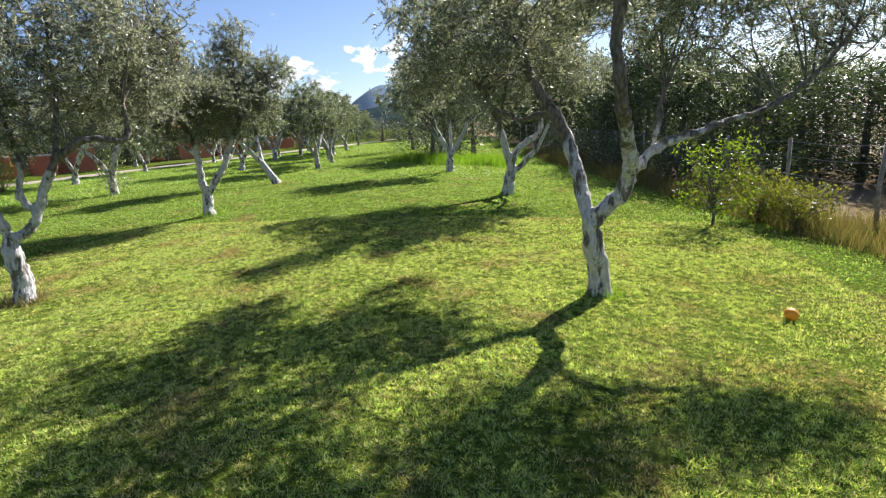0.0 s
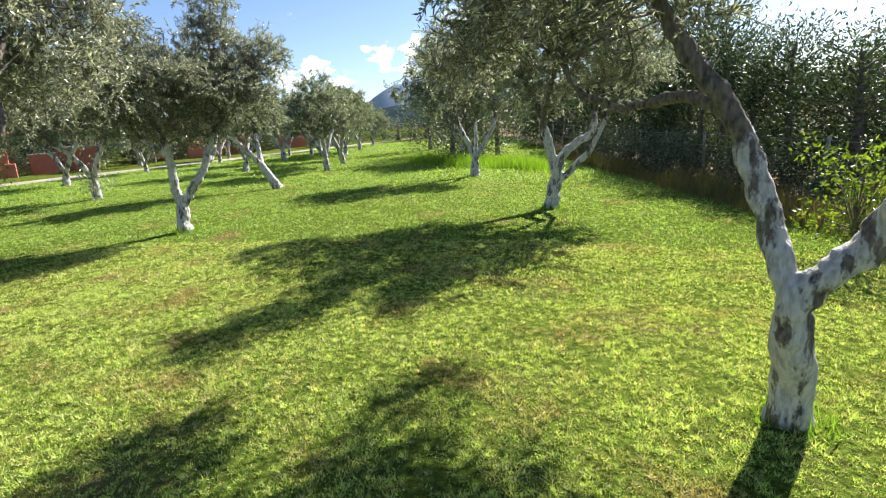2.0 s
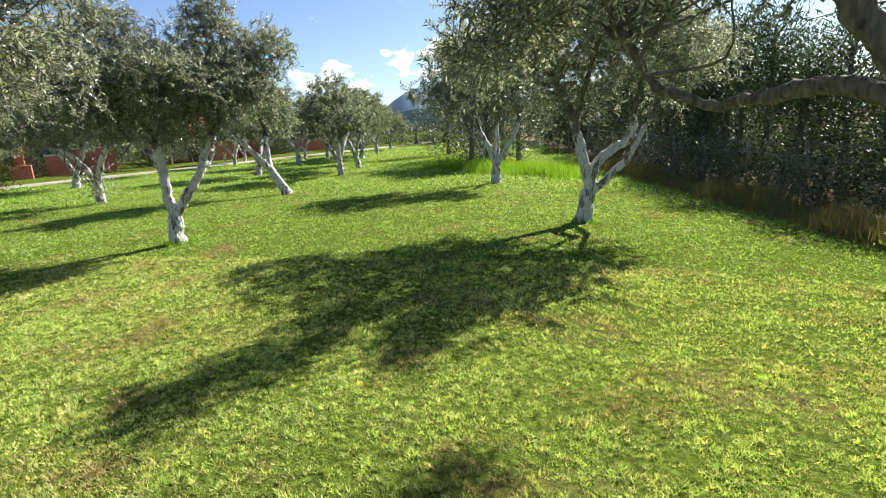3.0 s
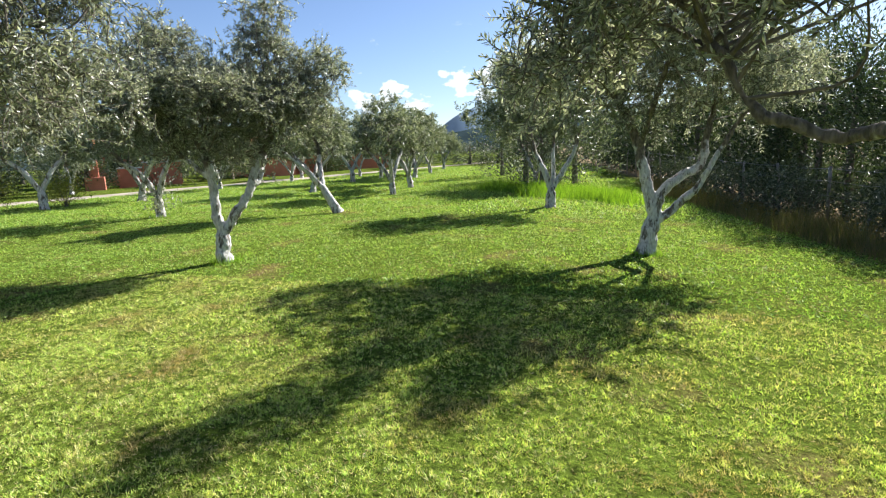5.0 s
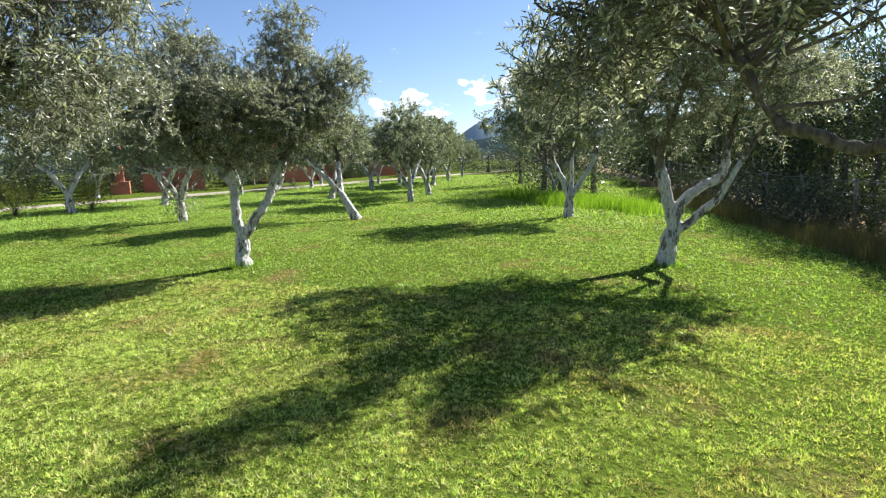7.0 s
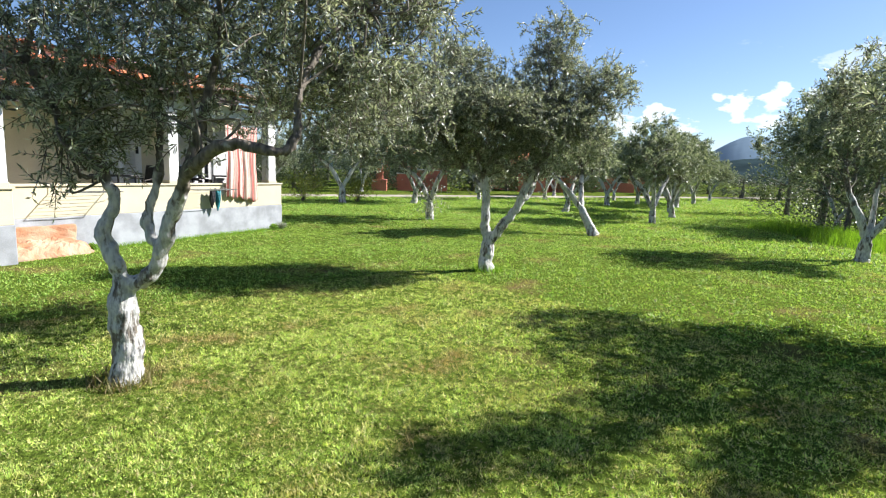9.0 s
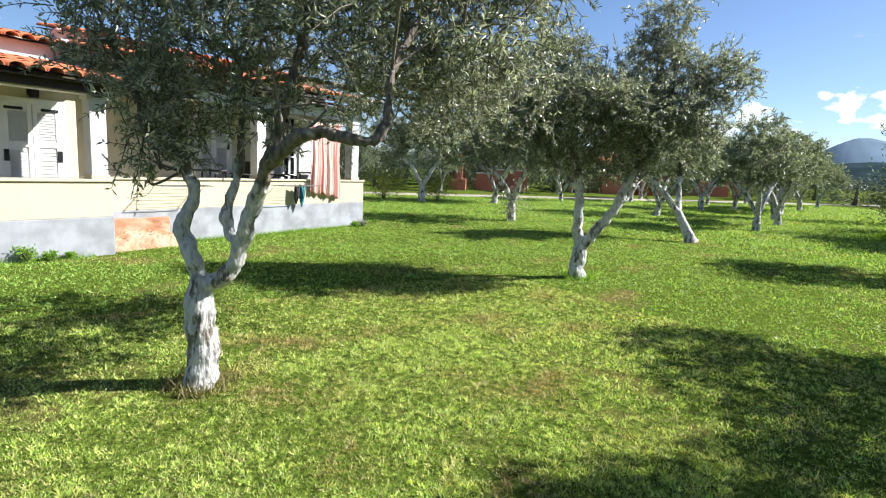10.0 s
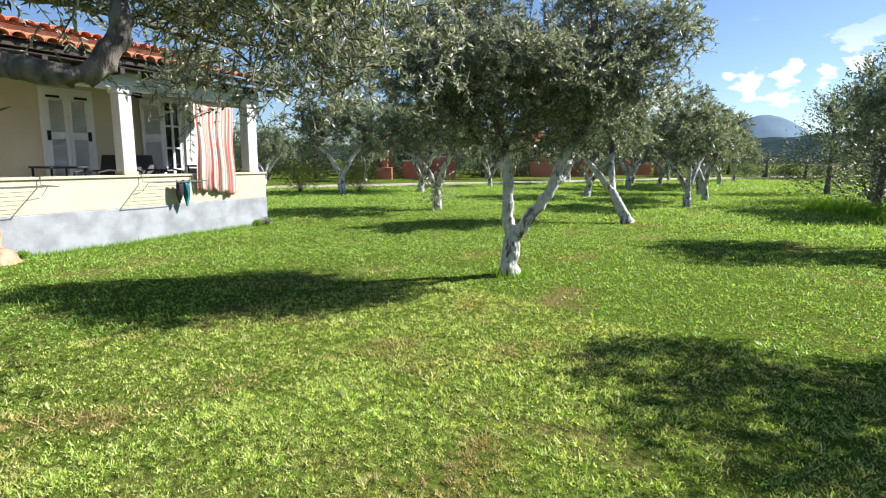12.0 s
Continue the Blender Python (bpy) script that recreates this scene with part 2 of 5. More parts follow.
M_SHUTTER = plain("white_shutter", (0.70, 0.70, 0.69), 0.5, 0.07, 5.0, 60, 0.05)
M_IRON = plain("black_iron", (0.02, 0.02, 0.022), 0.45, 0.2, 20, 80, 0.1, metal=0.6)
M_WIRE = plain("grey_wire", (0.32, 0.32, 0.31), 0.45, 0.3, 20, 80, 0.1, metal=0.8)
M_TERRA = plain("terracotta_pad", (0.36, 0.175, 0.095), 0.95, 0.35, 3.5, 30, 0.8, second=(0.40, 0.30, 0.2))
M_FLOOR = plain("bounce_floor_tile", (0.62, 0.58, 0.50), 0.5, 0.1, 4, 40, 0.1)
M_WOODPOST = plain("grey_post", (0.36, 0.32, 0.27), 0.85, 0.4, 8, 60, 0.3)
M_BAG = plain("teal_cloth", (0.02, 0.23, 0.28), 0.7, 0.45, 9, 60, 0.3)
M_BAGDARK = plain("dark_cloth", (0.02, 0.02, 0.025), 0.8, 0.4, 9, 60, 0.3)
M_FRUIT = plain("orange_peel", (0.95, 0.36, 0.01), 0.62, 0.15, 8, 150, 0.3)
M_WICKER = plain("dark_wicker", (0.035, 0.028, 0.024), 0.5, 0.4, 30, 90, 0.3)
M_ROAD = plain("pale_track", (0.40, 0.35, 0.26), 0.95, 0.3, 0.9, 30, 0.5)
M_REDWALL = plain("terracotta_wall", (0.58, 0.20, 0.13), 0.85, 0.15, 1.5, 40, 0.15)
# the bluish haze of distance is mixed into the hill and mountain colours
M_HILL = plain("wooded_hill", (0.045, 0.07, 0.075), 0.95, 0.4, 0.03, 0.2, 0.0)
M_MOUNT = plain("hazy_mountain", (0.155, 0.215, 0.275), 1.0, 0.12, 0.004, 0.03, 0.0)
for m_ in (M_HILL, M_MOUNT):
    m_.node_tree.nodes["Principled BSDF"].inputs["Specular IOR Level"].default_value = 0.0
m_, n_, l_, b_ = node_mat("dark_glass")
b_.inputs["Base Color"].default_value, b_.inputs["Roughness"].default_value = (0.008, 0.009, 0.01, 1), 0.06
M_GLASS = m_

# red and white stripes woven down the cloth
M_TOWEL, n_, l_, b_ = node_mat("striped_towel")
co_, sp_, wv_, rp_, nz_, mx_ = [n_.new("ShaderNode" + k) for k in ("TexCoord", "SeparateXYZ", "Math", "ValToRGB", "TexNoise", "MixRGB")]
wv_.operation = "PINGPONG"
wv_.inputs[1].default_value = 0.036
sc_ = n_.new("ShaderNodeMapRange")
sc_.inputs["From Max"].default_value = 0.036
rp_.color_ramp.interpolation = "CONSTANT"
rp_.color_ramp.elements[0].color, rp_.color_ramp.elements[1].color = (0.62, 0.2, 0.17, 1), (0.70, 0.58, 0.50, 1)
rp_.color_ramp.elements[1].position = 0.36
e_ = rp_.color_ramp.elements.new(0.68)
e_.color = (0.68, 0.28, 0.22, 1)
e_ = rp_.color_ramp.elements.new(0.80)
e_.color = (0.80, 0.70, 0.60, 1)
nz_.inputs["Scale"].default_value = 140
mx_.blend_type, mx_.inputs["Fac"].default_value = "MULTIPLY", 0.25
l_.new(co_.outputs["UV"], sp_.inputs["Vector"]), l_.new(sp_.outputs["X"], wv_.inputs[0]), l_.new(wv_.outputs["Value"], sc_.inputs["Value"])
l_.new(sc_.outputs["Result"], rp_.inputs["Fac"]), l_.new(rp_.outputs["Color"], mx_.inputs["Color1"])
l_.new(nz_.outputs["Color"], mx_.inputs["Color2"]), l_.new(mx_.outputs["Color"], b_.inputs["Base Color"])
b_.inputs["Roughness"].default_value = 0.9

# ---- ground: mown lawn, dry field past the fence ----
# the near corner of the house, the way along its front and the way out from it
HOUSE_C = np.array([-12.893, 10.402])
HOUSE_S = np.array([0.3387, -0.9409])
HOUSE_N = np.array([0.9409, 0.3387])
LB, LA, OA = 6.22, 13.0, 0.75     # where the front steps out, its whole length, the step
FENCE_X, FENCE_Y, FENCE_K = 5.5, 8.6, -0.245     # the fence runs through this point with this slope


def fence_x(y):
    return FENCE_X + FENCE_K * (y - FENCE_Y)


def ground_z(x, y):
    """Height of the lawn: level, falling a little towards the fence."""
    x, y = np.asarray(x, float), np.asarray(y, float)
    u = x + 0.18 * (np.minimum(y, 20) - 4)
    s = np.log1p(np.exp(np.clip((u - 0.3) / 0.6, -30, 30))) * 0.6
    roll_ = 0.012 * np.sin(x * 0.9 + 1.3) * np.sin(y * 0.7) + 0.008 * np.sin(x * 2.1 - y * 1.3)
    dip = 0.09 / (1 + np.exp(np.clip((np.hypot(x + 12.5, (y - 7) * 0.7) - 3.4) / 0.6, -30, 30)))
    return 0.08 - 0.075 * np.minimum(s, 6.0) - dip + roll_


def track_x(y):
    """The middle of the earth track."""
    return -25.0 + 0.2 * (np.asarray(y, float) - 18)


def gz(x, y):
    return float(ground_z(x, y))


def np_mesh(name, verts, faces, material, parent=None, label="", smooth=False, uv=None):
    """One mesh object from arrays of vertices and of triangles or quads."""
    verts, faces = np.asarray(verts, np.float32), np.asarray(faces, np.int32)
    me = bpy.data.meshes.new(name)
    k = faces.shape[1]
    me.vertices.add(len(verts))
    me.vertices.foreach_set("co", verts.ravel())
    me.loops.add(faces.size)
    me.loops.foreach_set("vertex_index", faces.ravel())
    me.polygons.add(len(faces))
    me.polygons.foreach_set("loop_start", np.arange(len(faces), dtype=np.int32) * k)
    me.polygons.foreach_set("use_smooth", np.full(len(faces), smooth))
    if uv is not None:
        layer = me.uv_layers.new(name="UVMap")
        layer.data.foreach_set("uv", np.asarray(uv, np.float32)[faces.ravel()].ravel())
    me.update(calc_edges=True)
    me.materials.append(material)
    ob = new(name, me)
    ob.parent = parent
    if label:
        tagged(ob, label)
    return ob


def part(name, bm, material, parent, label="", smooth=False):
    """Links a bmesh as one mesh object under a thing or a part."""
    me = bpy.data.meshes.new(name)
    bm.to_mesh(me)
    bm.free()
    me.materials.append(material)
    for p in me.polygons:
        p.use_smooth = smooth
    ob = new(name, me)
    ob.parent = parent
    if label:
        tagged(ob, label)
    return ob


def thing(name, m, label, category, group="", kind=""):
    ob = new(name)
    ob.matrix_world = m
    return tagged(ob, label, category, group, kind)


def box(x0, x1, y0, y1, z0, z1, bevel=0.0, bm=None):
    """A bmesh with a box between these limits, its edges rounded."""
    bm = bm or bmesh.new()
    v = [bm.verts.new((x, y, z)) for x in (x0, x1) for y in (y0, y1) for z in (z0, z1)]
    fs = [bm.faces.new([v[i] for i in q]) for q in ((0, 1, 3, 2), (4, 6, 7, 5), (0, 4, 5, 1), (2, 3, 7, 6), (0, 2, 6, 4), (1, 5, 7, 3))]
    if bevel:
        edges = {e for q in fs for e in q.edges}
        bmesh.ops.bevel(bm, geom=list(edges), offset=bevel, segments=2, affect="EDGES", profile=0.6)
    return bm


def rod(points, radius, sides=6):
    """A bmesh of a round bar along points."""
    v, q = tube(np.array(points, float), np.full(len(points), radius), sides)
    bm = bmesh.new()
    vs = [bm.verts.new(p) for p in v]
    for f4 in q:
        bm.faces.new([vs[i] for i in f4])
    bm.faces.new([vs[i] for i in range(sides)][::-1])
    bm.faces.new([vs[len(v) - sides + i] for i in range(sides)])
    return bm


def tube(points, radii, sides=8, lump=0.0, rng=None, caps=False):
    """Vertices and quads of a tapering tube along points; lump: how uneven it is."""
    points = np.asarray(points, float)
    n = len(points)
    d = np.gradient(points, axis=0)
    d /= np.linalg.norm(d, axis=1)[:, None] + 1e-9
    ref = np.array([1.0, 0.13, 0.07]) if abs(d[0, 0]) < 0.8 else np.array([0.1, 1.0, 0.05])
    a = np.cross(d, ref)
    a /= np.linalg.norm(a, axis=1)[:, None] + 1e-9
    b = np.cross(d, a)
    th = np.arange(sides) * 2 * np.pi / sides
    r = np.asarray(radii, float)[:, None] * np.ones((n, sides))
    if lump and rng is not None:
        ph = rng.random(4) * 6.28
        t = np.linspace(0, 1, n)[:, None]
        r = r * (1 + lump * (np.sin(3 * th + ph[0] + 5 * t) * 0.5 + np.sin(2 * th + ph[1] - 7 * t) * 0.5 + np.sin(11 * t + ph[2] + th) * 0.5 + 0.5 * (rng.random((n, sides)) - 0.5)))
    v = points[:, None, :] + r[:, :, None] * (np.cos(th)[None, :, None] * a[:, None, :] + np.sin(th)[None, :, None] * b[:, None, :])
    i = np.arange(n - 1)[:, None] * sides
    j = np.arange(sides)[None, :]
    k = (np.arange(sides) + 1) % sides
    q = np.stack([i + j, i + k[None, :], i + sides + k[None, :], i + sides + j], -1).reshape(-1, 4)
    if caps:
        m = np.arange(1, sides - 2, 2)
        cap = np.stack([0 * m, m, m + 1, m + 2], -1)
        q = np.vstack([q, cap[:, ::-1], cap + (n - 1) * sides])
    return v.reshape(-1, 3), q


def curve_through(points, steps=6):
    """A smooth line through points (Catmull-Rom)."""
    p = np.asarray(points, float)
    p = np.vstack([2 * p[0] - p[1], p, 2 * p[-1] - p[-2]])
    out = []
    for i in range(1, len(p) - 2):
        for t in np.arange(steps) / steps:
            out.append(0.5 * (2 * p[i] + (p[i + 1] - p[i - 1]) * t + (2 * p[i - 1] - 5 * p[i] + 4 * p[i + 1] - p[i + 2]) * t * t + (3 * p[i] - p[i - 1] - 3 * p[i + 1] + p[i + 2]) * t ** 3))
    out.append(p[-2])
    return np.array(out)


class Pile:
    """Gathers tubes into one mesh."""

    def __init__(self):
        self.v, self.q, self.n = [], [], 0

    def add(self, v, q):
        self.v.append(v), self.q.append(q + self.n)
        self.n += len(v)

    def mesh(self, name, material, parent, label="", smooth=True):
        return np_mesh(name, np.vstack(self.v), np.vstack(self.q), material, parent, label, smooth)


def unit(v):
    return v / (np.linalg.norm(v, axis=-1, keepdims=True) + 1e-9)


def leaves_mesh(name, at, along, length, width, material, parent, rng, label=""):
    """Pointed leaves, folded a little along the midrib."""
    n = len(at)
    along = unit(along)
    side = unit(np.cross(along, unit(rng.normal(size=(n, 3)))))
    up = np.cross(side, along)
    L = (length * (0.7 + 0.6 * rng.random(n)))[:, None]
    W = (width * (0.75 + 0.5 * rng.random(n)))[:, None]
    bend = (rng.random((n, 1)) - 0.35) * 0.25 * L
    mid = at + along * L * 0.48 + up * bend * 0.4
    v = np.stack([at, mid + side * W * 0.5 + up * W * 0.12, at + along * L - up * bend, mid - side * W * 0.5 + up * W * 0.12], 1).reshape(-1, 3)
    i = np.arange(n)[:, None] * 4
    f = np.concatenate([i + [[0, 1, 2]], i + [[0, 2, 3]]], 1).reshape(-1, 3)
    return np_mesh(name, v, f, material, parent, label)


KNOBS = bpy.data.textures.new("knobs", "CLOUDS")
KNOBS.noise_scale, KNOBS.noise_depth = 0.11, 3


def olive(name, base, turn, limbs, clumps, seed, twigs, nodes, leaf, bark, label, group, with_twigs=True, leaf_mat=None, boughs=3, size=1.0):
    """An olive tree: limbs as (points, first radius, last radius), a crown of leafy twigs in clumps (x, y, z, radius); x right, y away, z up from the foot."""
    rng = np.random.default_rng(seed)
    x, y = base
    tree = thing(name, pose(x, y, gz(x, y) - 0.02, 0, 0, turn) @ Matrix.Scale(size, 4), label, "tree", group)
    wood = Pile()
    tips = []
    for pts, r0, r1 in limbs:
        line = curve_through(pts, 7)
        t = np.linspace(0, 1, len(line))
        rad = r0 + (r1 - r0) * t
        if pts[0][2] <= 0.02:
            rad = rad * (0.92 + 0.24 * np.exp(-t * len(pts) * 2.0)) * (1 - 0.3 * np.clip((t - 0.75) * 4, 0, 1))
        else:
            rad = rad * (0.8 + 0.2 * np.clip(t * len(pts), 0, 1))
        line = line + (rng.random(line.shape) - 0.5) * 0.02
        wood.add(*tube(line, rad, 14, 0.085, rng, caps=True))
        tips += [line[k] for k in range(len(line) // 2, len(line))] if pts[0][2] > 0.02 else [line[-1]]
    trunk = wood.mesh("trunk", bark, tree)
    if with_twigs:
        weld = trunk.modifiers.new("weld", "REMESH")
        weld.mode, weld.voxel_size, weld.use_smooth_shade = "VOXEL", 0.017, True
        even = trunk.modifiers.new("even", "SMOOTH")
        even.factor, even.iterations = 0.5, 5
        knobs = trunk.modifiers.new("knobs", "DISPLACE")
        knobs.texture, knobs.strength, knobs.mid_level, knobs.texture_coords = KNOBS, 0.045, 0.5, "LOCAL"
    tips = np.array(tips)
    thin = Pile()
    starts, heads = [], []
    weight = np.array([c[3] ** 2 for c in clumps])
    for (cx, cy, cz, cr), w in zip(clumps, weight / weight.sum()):
        c = np.array([cx, cy, cz])
        close = tips[np.argsort(np.linalg.norm(tips - c, axis=1))[:9]]
        for _ in range(boughs):
            near = close[int(rng.random() * len(close))]
            end = c + unit(rng.normal(size=3)) * cr * (0.45 + 0.45 * rng.random())
            midp = (near + end) / 2 + rng.normal(size=3) * 0.16 + [0, 0, 0.06]
            line = curve_through([near, midp, end], 4)
            thin.add(*tube(line, np.linspace(0.012, 0.004, len(line)), 5))
        n = int(twigs * w)
        out = unit(rng.normal(size=(n, 3)))
        s = c + out * cr * (rng.random((n, 1)) ** 0.45) * np.array([1.0, 1.0, 0.9])
        # most twigs gather in sprays, with gaps between them
        spray = s[(rng.random(n) * max(3, n // 13)).astype(int) % max(1, n)] + rng.normal(size=(n, 3)) * 0.075
        s = np.where(rng.random((n, 1)) < 0.72, spray, s)
        starts.append(s)
        heads.append(unit(out * 0.6 + rng.normal(size=(n, 3)) * 0.45 + [0, 0, 0.32]))
    starts, heads = np.vstack(starts), np.vstack(heads)
    m = len(starts)
    size = 0.13 + 0.2 * rng.random((m, 1))
    sag = rng.normal(size=(m, 3)) * 0.12 + [0, 0, -0.10]
    at, along = [], []
    for k in range(nodes):
        t = (k + rng.random((m, 1))) / nodes
        p = starts + heads * size * t + sag * (t * t) * size * 2
        d = unit(heads + sag * t * 3)
        e = unit(np.cross(d, rng.normal(size=(m, 3))))
        for s in (1, -1):
            at.append(p), along.append(d * 0.75 + s * e * 0.8 + rng.normal(size=(m, 3)) * 0.15)
    at, along = np.vstack(at), np.vstack(along)
    if with_twigs:
        for k in range(m):
            t = np.array([[0.0], [0.5], [1.0]])
            thin.add(*tube(starts[k] + heads[k] * size[k] * t + sag[k] * t * t * size[k] * 2, [0.005, 0.004, 0.002], 3))
    tagged(thin.mesh("branchwork", M_WOOD, tree), kind="stuff")
    tagged(leaves_mesh("crown", at, along, leaf[0], leaf[1], leaf_mat or M_LEAF, tree, rng), kind="stuff")
    return tree


# --- sheet of ground to the horizon ---
M_GROUND, n_, l_, b_ = node_mat("lawn")
co_ = n_.new("ShaderNodeTexCoord")
tex_ = []
for s_, d_ in ((0.9, 7), (2.2, 6), (26.0, 6), (120.0, 3)):
    q_ = n_.new("ShaderNodeTexNoise")
    q_.inputs["Scale"].default_value, q_.inputs["Detail"].default_value, q_.inputs["Roughness"].default_value = s_, d_, 0.62
    l_.new(co_.outputs["Object"], q_.inputs["Vector"])
    tex_.append(q_)
green_ = n_.new("ShaderNodeValToRGB")
green_.color_ramp.elements[0].color, green_.color_ramp.elements[1].color = (0.024, 0.034, 0.007, 1), (0.14, 0.20, 0.028, 1)
green_.color_ramp.elements[0].position, green_.color_ramp.elements[1].position = 0.32, 0.66
dry_ = n_.new("ShaderNodeValToRGB")
dry_.color_ramp.elements[0].color, dry_.color_ramp.elements[1].color = (0.05, 0.036, 0.016, 1), (0.28, 0.21, 0.09, 1)
patch_ = n_.new("ShaderNodeValToRGB")
patch_.color_ramp.elements[0].position, patch_.color_ramp.elements[1].position = 0.54, 0.72
l_.new(tex_[0].outputs["Fac"], patch_.inputs["Fac"])
l_.new(tex_[2].outputs["Fac"], green_.inputs["Fac"]), l_.new(tex_[2].outputs["Fac"], dry_.inputs["Fac"])
mix_ = n_.new("ShaderNodeMixRGB")
l_.new(patch_.outputs["Color"], mix_.inputs["Fac"]), l_.new(green_.outputs["Color"], mix_.inputs["Color1"]), l_.new(dry_.outputs["Color"], mix_.inputs["Color2"])
# past the fence the ground is bare and straw-coloured
sep_, line_, past_ = n_.new("ShaderNodeSeparateXYZ"), n_.new("ShaderNodeMath"), n_.new("ShaderNodeMapRange")
line_.operation = "MULTIPLY_ADD"
line_.inputs[1].default_value = -FENCE_K
l_.new(co_.outputs["Object"], sep_.inputs["Vector"]), l_.new(sep_.outputs["Y"], line_.inputs[0]), l_.new(sep_.outputs["X"], line_.inputs[2])
past_.inputs["From Min"].default_value = FENCE_X - FENCE_K * FENCE_Y - 0.6
past_.inputs["From Max"].default_value = FENCE_X - FENCE_K * FENCE_Y + 0.4
l_.new(line_.outputs["Value"], past_.inputs["Value"])
straw_ = n_.new("ShaderNodeValToRGB")
straw_.color_ramp.elements[0].color, straw_.color_ramp.elements[1].color = (0.16, 0.12, 0.07, 1), (0.36, 0.29, 0.18, 1)
l_.new(tex_[2].outputs["Fac"], straw_.inputs["Fac"])
mix2_ = n_.new("ShaderNodeMixRGB")
l_.new(past_.outputs["Result"], mix2_.inputs["Fac"]), l_.new(mix_.outputs["Color"], mix2_.inputs["Color1"]), l_.new(straw_.outputs["Color"], mix2_.inputs["Color2"])
l_.new(mix2_.outputs["Color"], b_.inputs["Base Color"])
bmp_ = n_.new("ShaderNodeBump")
bmp_.inputs["Strength"].default_value, bmp_.inputs["Distance"].default_value = 0.9, 0.04
l_.new(tex_[2].outputs["Fac"], bmp_.inputs["Height"]), l_.new(bmp_.outputs["Normal"], b_.inputs["Normal"])
b_.inputs["Roughness"].default_value = 0.9
b_.inputs["Specular IOR Level"].default_value = 0.0

g_ = np.sinh(np.linspace(-1, 1, 201) * 6.2) / np.sinh(6.2) * 2600
gx_, gy_ = np.meshgrid(g_ - 3, g_ + 12)
gv_ = np.stack([gx_, gy_, ground_z(gx_, gy_)], -1).reshape(-1, 3)
gi_ = np.arange(200)[:, None] * 201 + np.arange(200)[None, :]
ground = np_mesh("ground", gv_, np.stack([gi_, gi_ + 1, gi_ + 202, gi_ + 201], -1).reshape(-1, 4), M_GROUND, smooth=True)
tagged(ground, "mown green lawn with dry brown patches, straw-coloured beyond the fence", "lawn", kind="structure")


def blades(name, xy, height, width, material, rng, lean=0.5, label="", category="grass"):
    """Bent blades of grass, one triangle each."""
    n = len(xy)
    z = ground_z(xy[:, 0], xy[:, 1])
    foot = np.column_stack([xy, z - 0.004])
    a = rng.random(n) * 6.283
    side = np.column_stack([np.cos(a), np.sin(a), np.zeros(n)])
    w = (width * (0.6 + 0.8 * rng.random(n)))[:, None]
    h = (height * (0.5 + 0.9 * rng.random(n)))[:, None]
    tilt = np.column_stack([rng.normal(size=(n, 2)) * lean, np.ones(n)])
    tip = foot + unit(tilt) * h
    v = np.stack([foot - side * w / 2, foot + side * w / 2, tip], 1).reshape(-1, 3)
    ob = np_mesh(name, v, np.arange(3 * n).reshape(-1, 3), material)
    return tagged(ob, label, category, kind="stuff")


def value_noise(x, y, cell, seed):
    """Smooth noise from 0 to 1 over the plan."""
    r = np.random.default_rng(seed).random((256, 256))
    u, v = x / cell + 500, y / cell + 500
    i, j = np.floor(u).astype(int), np.floor(v).astype(int)
    fu, fv = u - i, v - j
    fu, fv = fu * fu * (3 - 2 * fu), fv * fv * (3 - 2 * fv)
    i0, j0, i1, j1 = i % 256, j % 256, (i + 1) % 256, (j + 1) % 256
    return r[i0, j0] * (1 - fu) * (1 - fv) + r[i1, j0] * fu * (1 - fv) + r[i0, j1] * (1 - fu) * fv + r[i1, j1] * fu * fv


def lawn_zone(name, x0, x1, y0, y1, density, height, width, seed, hole=None, material=None):
    rng = np.random.default_rng(seed)
    n = int((x1 - x0) * (y1 - y0) * density)
    xy = np.column_stack([x0 + (x1 - x0) * rng.random(n), y0 + (y1 - y0) * rng.random(n)])
    keep = xy[:, 0] < fence_x(xy[:, 1]) - 0.3
    hx, hy = xy[:, 0] - HOUSE_C[0], xy[:, 1] - HOUSE_C[1]
    s, o = hx * HOUSE_S[0] + hy * HOUSE_S[1], hx * HOUSE_N[0] + hy * HOUSE_N[1]
    keep &= ~((s > -0.05) & (o < 0.05)) & ~((s > LB - 0.1) & (o < OA + 0.05)) & ~((s > 4.95) & (o < 0.5)) & (xy[:, 0] > track_x(xy[:, 1]) + 1.2)
    if hole:
        keep &= ~((xy[:, 0] > hole[0]) & (xy[:, 0] < hole[1]) & (xy[:, 1] > hole[2]) & (xy[:, 1] < hole[3]))
    tuft = value_noise(xy[:, 0], xy[:, 1], 0.038, 5) * 0.7 + value_noise(xy[:, 0], xy[:, 1], 0.19, 6) * 0.3
    keep &= rng.random(n) < np.clip((tuft - 0.1) * 2.6, 0.4, 1)
    xy, tuft = xy[keep], tuft[keep]
    return blades(name, xy, height * (0.2 + 2.1 * tuft ** 1.8), width, material or M_BLADE, rng, 1.1, "short green lawn grass with yellowed tufts")


